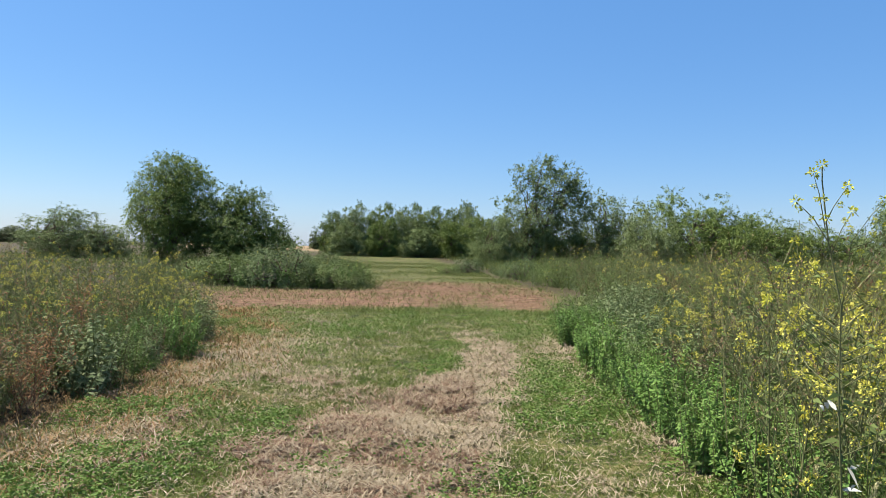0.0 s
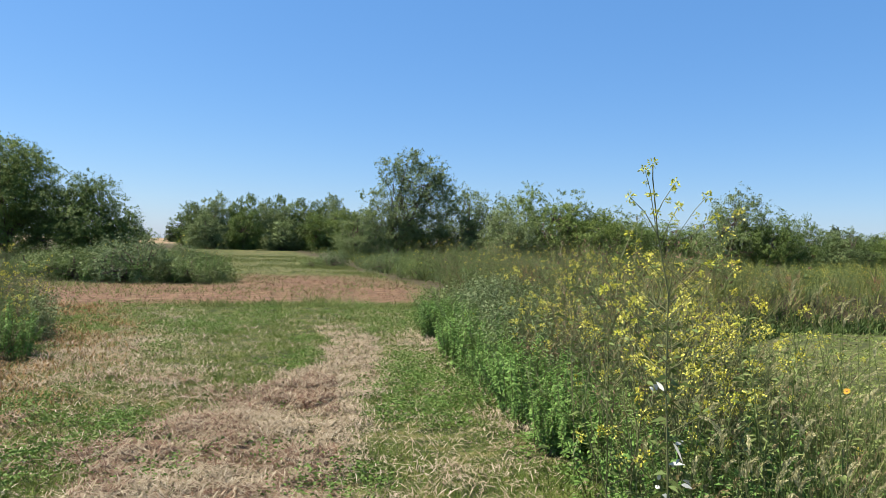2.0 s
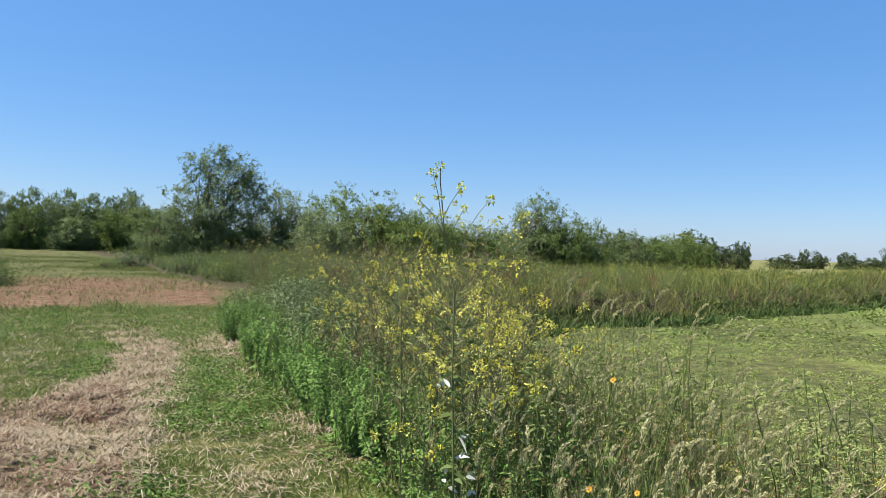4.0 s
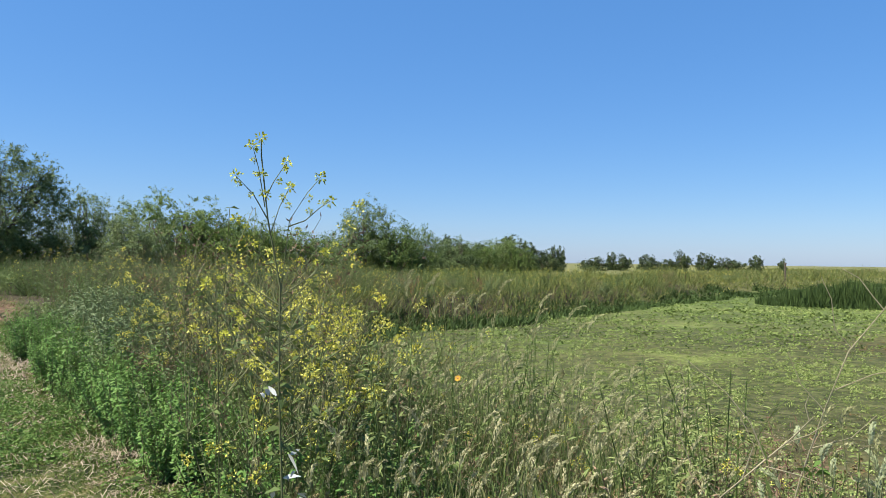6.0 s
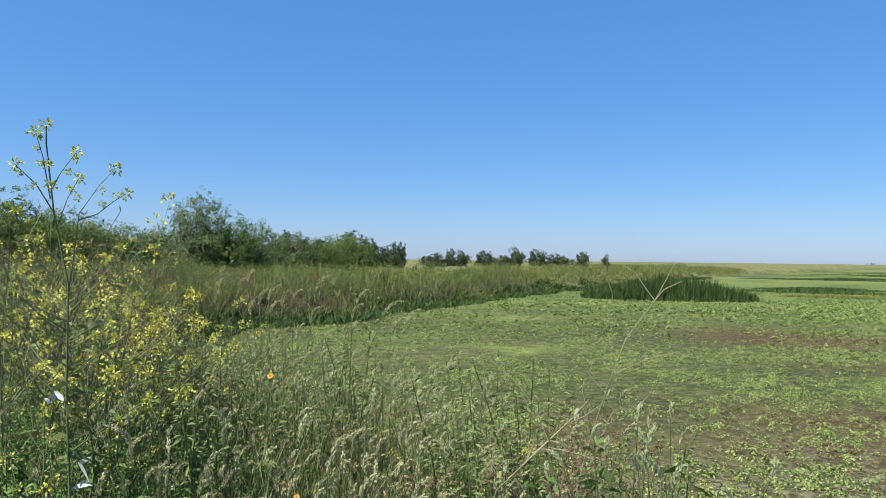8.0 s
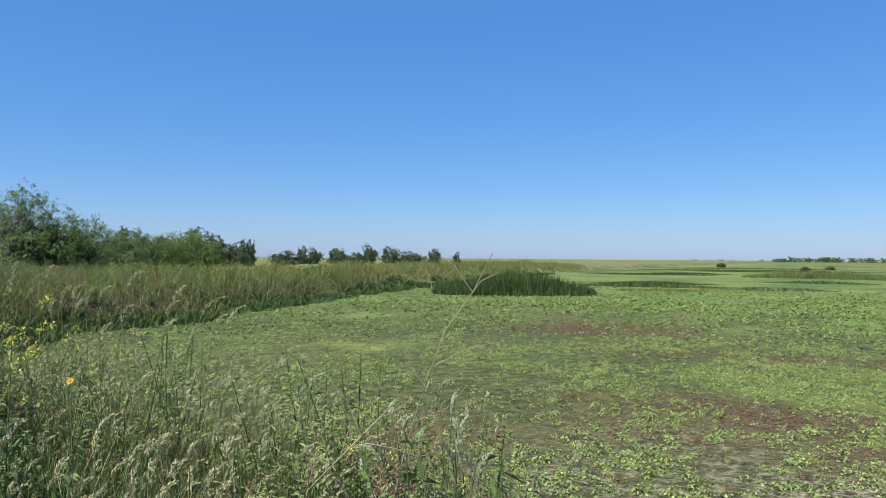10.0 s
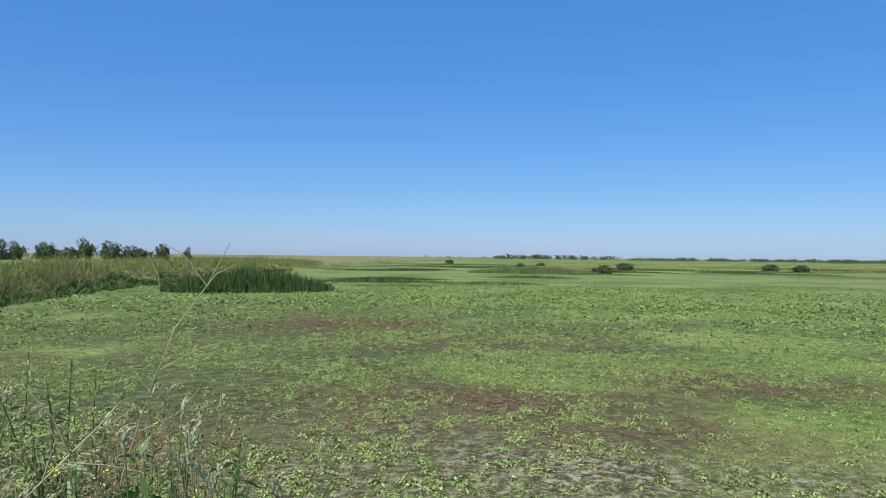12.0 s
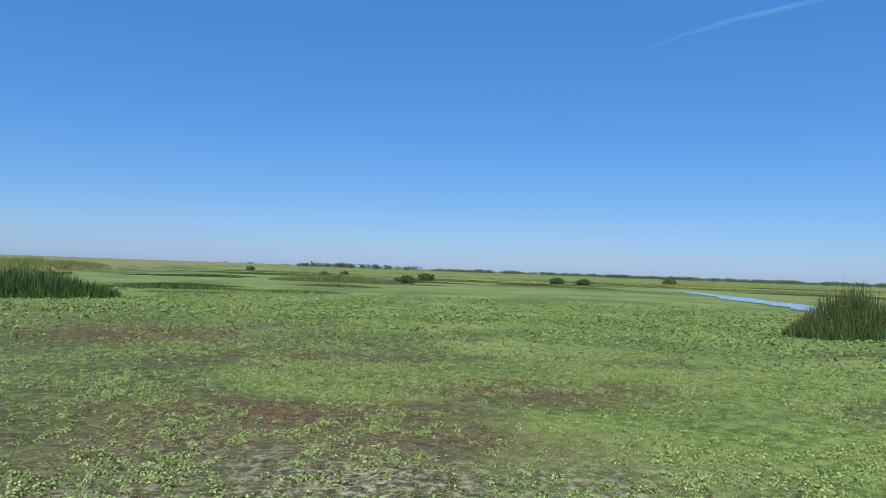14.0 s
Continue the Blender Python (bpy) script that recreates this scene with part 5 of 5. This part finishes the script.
def make_post():
    root = thing("fence_post", "short dark weathered wooden post on the levee", "post")
    bm = bmesh.new()
    bmesh.ops.create_cone(bm, cap_ends=True, segments=10, radius1=0.10, radius2=0.08, depth=1.9, matrix=Matrix.Translation((0, 0, 0.95)))
    me = bpy.data.meshes.new("post")
    bm.to_mesh(me)
    bm.free()
    me.materials.append(BARK)
    new("post", me).parent = root
    bm = bmesh.new()
    bmesh.ops.create_cube(bm, size=1.0, matrix=Matrix.Translation((0, 0, 1.95)) @ Matrix.Diagonal((0.45, 0.12, 0.16, 1)))
    bmesh.ops.bevel(bm, geom=bm.edges[:], offset=0.03, segments=2, affect="EDGES")
    me = bpy.data.meshes.new("crosspiece")
    bm.to_mesh(me)
    bm.free()
    me.materials.append(BARK)
    new("crosspiece", me).parent = root
    stand(root, 74.0, 39.8, 1.0, 0.9)


make_post()


def make_contrail():
    """A thin old vapour trail high in the sky."""
    m, nt, p = material("vapour")
    e = nt.nodes.new("ShaderNodeEmission")
    e.inputs[0].default_value, e.inputs[1].default_value = (0.75, 0.85, 1.0, 1), 0.9
    t = nt.nodes.new("ShaderNodeBsdfTransparent")
    s = nt.nodes.new("ShaderNodeMixShader")
    f = nt.nodes.new("ShaderNodeMath")
    f.operation = "MULTIPLY"
    nt.links.new(attribute(nt, "body"), f.inputs[0])
    f.inputs[1].default_value = 0.06
    nt.links.new(f.outputs[0], s.inputs[0])
    nt.links.new(t.outputs[0], s.inputs[1])
    nt.links.new(e.outputs[0], s.inputs[2])
    nt.links.new(s.outputs[0], nt.nodes["Material Output"].inputs[0])
    k = np.linspace(0, 1, 40)
    az = np.radians(np.interp(k, [0, 0.2, 0.5, 1], [110.0, 113.0, 117.0, 126.0]))
    el = np.radians(np.interp(k, [0, 0.2, 0.5, 1], [16.4, 17.5, 18.4, 19.6]))
    w = np.radians(np.interp(k, [0, 0.3, 1], [0.12, 0.2, 0.26]))
    rows = []
    for off in (-1, -0.4, 0.2, 1):
        e2 = el + w * off * (0.8 + 0.4 * vnoise(k * 12, k, 1, 3))
        rows.append(np.column_stack([np.sin(az) * np.cos(e2), np.cos(az) * np.cos(e2), np.sin(e2)]) * 4000)
    V = np.stack(rows, 1).reshape(-1, 3)
    i = (np.arange(39)[:, None] * 4 + np.arange(3)[None]).ravel()
    me = mesh("contrail", V, np.stack([i, i + 1, i + 5, i + 4], -1), m)
    body = np.tile([0, 0.6, 1.0, 0], 40) * np.repeat(np.sin(np.pi * np.clip(k * 0.9 + 0.03, 0, 1)) ** 0.6 * (0.5 + 0.8 * vnoise(k * 9, k, 1, 5)), 4)
    me.attributes.new("body", "FLOAT", "POINT").data.foreach_set("value", np.clip(body, 0, 1).astype(np.float32))
    ob = tagged(new("backdrop", me), "thin white vapour trail in the blue sky", "sky", kind="structure")
    ob.visible_shadow = False


make_contrail()

# ---- ground cover ----


def make_mown_way():
    r = np.random.default_rng(201)

    def density(x, y):
        return np.exp(-np.maximum(0, np.hypot(x, y) - 5) / 6)
    x, y = scatter(720000, (-5.5, 3.4, 2.6, 20), lambda x, y: (mown(x, y) > -0.25) * density(x, y) * (1 - 0.85 * straw_mask(x, y)) * (1 - 0.5 * brown_mask(x, y)) * (0.45 + 0.75 * fbm(x, y, 0.8, 61)), 202)
    n = len(x)
    P = np.column_stack([x, y, height(x, y) - 0.005])
    s = 0.8 + 0.05 * np.hypot(x, y)
    stuff("mown_grass", blades(P, np.column_stack([r.normal(size=(n, 2)) * 0.7, np.ones(n)]), (0.04 + 0.08 * r.random(n) * step(0.3, 0.7, fbm(x, y, 0.55, 63))) * s ** 0.5, 0.0065 * s, 0.3, (1, 0.08), r), CUT_GREEN,
          "short mown green grass on the way", "grass")
    # broad-leaved low weeds in the green strip
    x, y = scatter(95000, (-5, 3.4, 2.6, 19), lambda x, y: (mown(x, y) > 0) * density(x, y) * (1 - straw_mask(x, y)) * step(0.44, 0.58, fbm(x, y, 1.1, 67)), 203)
    n = len(x)
    k = 5
    lift = np.repeat(0.03 + 0.13 * step(0.48, 0.7, fbm(x, y, 1.1, 67)) * (0.3 + vnoise(x, y, 0.12, 5)), k)
    P = np.repeat(np.column_stack([x, y, height(x, y)]), k, 0) + np.column_stack([r.normal(size=(n * k, 2)) * 0.025, 0.012 + lift * r.random(n * k)])
    stuff("low_weeds", blades(P, np.column_stack([r.normal(size=(n * k, 2)), 0.2 + 0.9 * r.random(n * k)]), 0.022 + 0.022 * r.random(n * k), 0.016, 0.3, LEAF, r), CLOVER, "low broad-leaved green weeds among the mown grass", "weeds")

    def lying(name, count, box, keep, mat, label, seed, up=0.12, size=1.0):
        x, y = scatter(count, box, keep, seed)
        n = len(x)
        q = np.random.default_rng(seed + 1)
        P = np.column_stack([x, y, height(x, y) + 0.004 + 0.075 * q.random(n) * step(0.35, 0.7, fbm(x, y, 0.32, 3))])
        far = 0.7 + 0.06 * np.hypot(x, y)
        side = unit(np.column_stack([q.normal(size=(n, 2)), np.zeros(n)]))
        D = np.column_stack([-side[:, 1], side[:, 0], q.normal(size=n) * up])
        stuff(name, blades(P, D, size * (0.03 + 0.08 * q.random(n)) * far ** 0.5, 0.0066 * far, 0.15, (0.8, 1.0, 0.3), side=side), mat, label, "straw")
    lying("straw_litter", 480000, (-4.5, 3.4, 2.4, 17), lambda x, y: (mown(x, y) > -0.1) * density(x, y) * (0.13 + 0.87 * straw_mask(x, y)), STRAW, "pale cut straw lying on the way", 210, 0.5)
    lying("brown_litter", 110000, (-2.6, 3.4, 0.6, 9), lambda x, y: (mown(x, y) > 0) * density(x, y) * straw_mask(x, y) * (x < 0.25) * step(0.35, 0.6, fbm(x, y, 0.9, 71)), BROWN_STRAW, "reddish brown cut stalks lying on the way", 220, 0.3)
    lying("track_litter", 90000, (-14, 17, 5, 36), lambda x, y: brown_mask(x, y) * 0.6, BROWN_STRAW, "reddish brown dead grass on the crossing track", 230, 0.4, 1.2)
    lying("edge_litter", 80000, (-6, 4, -1.6, 19), lambda x, y: step(1.7, 0.4, mown(x, y)) * (mown(x, y) > -0.5) * step(0.35, 0.6, fbm(x, y, 1.2, 75)), ORANGE_STRAW, "rusty dry stalks along the verge", 240, 0.9, 1.2)


make_mown_way()


def make_crossing_grass():
    """Rough grass where the way goes on past the crossing."""
    r = np.random.default_rng(205)
    x, y = scatter(150000, (-16, 18, 6, 62), lambda x, y: (mown(x, y) > -0.4) * (0.1 + 0.9 * step(0.4, 0.65, fbm(x, y, 2.6, 64))) * (1 - 0.75 * brown_mask(x, y)), 206)
    n = len(x)
    P = np.column_stack([x, y, height(x, y) - 0.01])
    stuff("rough_grass", blades(P, np.column_stack([r.normal(size=(n, 2)) * 0.6, np.ones(n)]), (0.08 + 0.26 * r.random(n)) * (0.3 + 1.4 * fbm(x, y, 1.4, 65)), 0.022, 0.3, (1, 0.08), r), WEED, "rough tufted grass past the crossing", "grass")


make_crossing_grass()


def make_marsh_cover():
    r = np.random.default_rng(301)

    def density(x, y):
        d = np.hypot(x - 0.6, y)
        return np.where(d < 14, 1.0, np.clip((14 / d) ** 1.5, 0.1, 1))

    def clumps(name, count, box, keep, mat, label, seed, size, k, grow=1.0, flat=0.8, leaf=0.5):
        """Small domed plants: k broad leaves each, turned outwards and up."""
        x, y = scatter(count, box, keep, seed)
        az = np.degrees(np.arctan2(x - 0.6, y))
        ok = (az > 18) & (az < 131)
        x, y = x[ok], y[ok]
        n = len(x)
        q = np.random.default_rng(seed + 1)
        R = np.repeat(size * (0.45 + 0.9 * q.random(n) ** 1.5) * np.clip(np.hypot(x, y) / 22, 1.0, 1.0 + grow), k)
        u = unit(q.normal(size=(n * k, 3)) * [1, 1, 0.8])
        u[:, 2] = np.abs(u[:, 2])
        stretch = np.repeat(0.7 + 0.6 * q.random((n, 2)), k, 0)
        P = np.repeat(np.column_stack([x, y, height(x, y)]), k, 0) + u * np.column_stack([stretch, np.full(n * k, flat)]) * (R * (0.55 + 0.5 * q.random(n * k)))[:, None]
        D, side = facing(u + [0, 0, 0.5], u * [1, 1, 0.2] + q.normal(size=u.shape) * 0.6, q, 0.4)
        L = R * leaf * (0.7 + 0.6 * q.random(n * k))
        stuff(name, blades(P - D * (0.4 * L)[:, None], D, L, L * 0.6, 0.2, LEAF, side=side), mat, label, "marsh plants")

    def open_marsh(x, y):
        return (toe_distance(x, y) > 0.1) * (1 - 0.4 * np.maximum(*bare_mask(x, y))) * np.interp(y, [2, 10], [1, 0.62])
    near, wide = (5.2, -20, 26, 24), (10, -50, 75, 38)
    clumps("marsh_cover", 44000, near, lambda x, y: open_marsh(x, y) * (0.16 + 0.84 * step(0.36, 0.60, fbm(x, y, 1.5, 81))) * step(28, 20, np.hypot(x, y)), MARSH_CLUMP, "small leafy pale green plants dotted over the marsh", 310, 0.083, 34, 0.5, 0.95, 0.4)
    clumps("marsh_carpet", 150000, wide, lambda x, y: open_marsh(x, y) * (0.3 + 0.7 * step(0.36, 0.6, fbm(x, y, 2.6, 83))) * step(18, 27, np.hypot(x, y)) * np.clip(30 / np.hypot(x, y), 0.3, 1) * step(80, 42, np.hypot(x, y)), MARSH_CLUMP, "leafy green plants spreading far over the marsh", 315, 0.085, 7, 0.8, leaf=0.75)
    x, y = scatter(110000, (5.2, -12, 20, 14), lambda x, y: (toe_distance(x, y) > 0) * step(20, 9, np.hypot(x, y)) * (0.03 + 0.97 * np.maximum(*bare_mask(x, y))), 330)
    side = unit(np.column_stack([r.normal(size=(len(x), 2)), np.zeros(len(x))]))
    P = np.column_stack([x, y, height(x, y) + 0.01 * r.random(len(x))])
    stuff("marsh_litter", blades(P, np.column_stack([-side[:, 1], side[:, 0], 0.25 * r.random(len(x))]), 0.05 + 0.07 * r.random(len(x)), 0.006, 0.1, LEAF, side=side), STRAW, "grey-brown dead stems lying on the drying mud", "litter")
    x, y = scatter(340000, (5.2, -18, 26, 20), lambda x, y: (toe_distance(x, y) > 0) * step(28, 12, np.hypot(x, y)) * (0.22 + 0.78 * step(0.42, 0.62, lush(x, y))) * (1 - 0.7 * np.maximum(*bare_mask(x, y))), 335)
    n = len(x)
    stuff("marsh_grass", blades(np.column_stack([x, y, height(x, y)]), np.column_stack([r.normal(size=(n, 2)) * 0.8, np.ones(n)]), 0.03 + 0.05 * r.random(n), 0.011, 0.4, LEAF, r), MARSH_LEAF, "short fine grass between the marsh plants", "grass")
    clumps("dying_cover", 30000, (5.2, -20, 34, 24), lambda x, y: (toe_distance(x, y) > 0.3) * (0.003 + 0.7 * bare_mask(x, y)[1] + 0.25 * bare_mask(x, y)[0]), MARSH_RED, "reddish dying plants on drying patches of the marsh", 320, 0.07, 10, 0.6, 0.6)


make_marsh_cover()
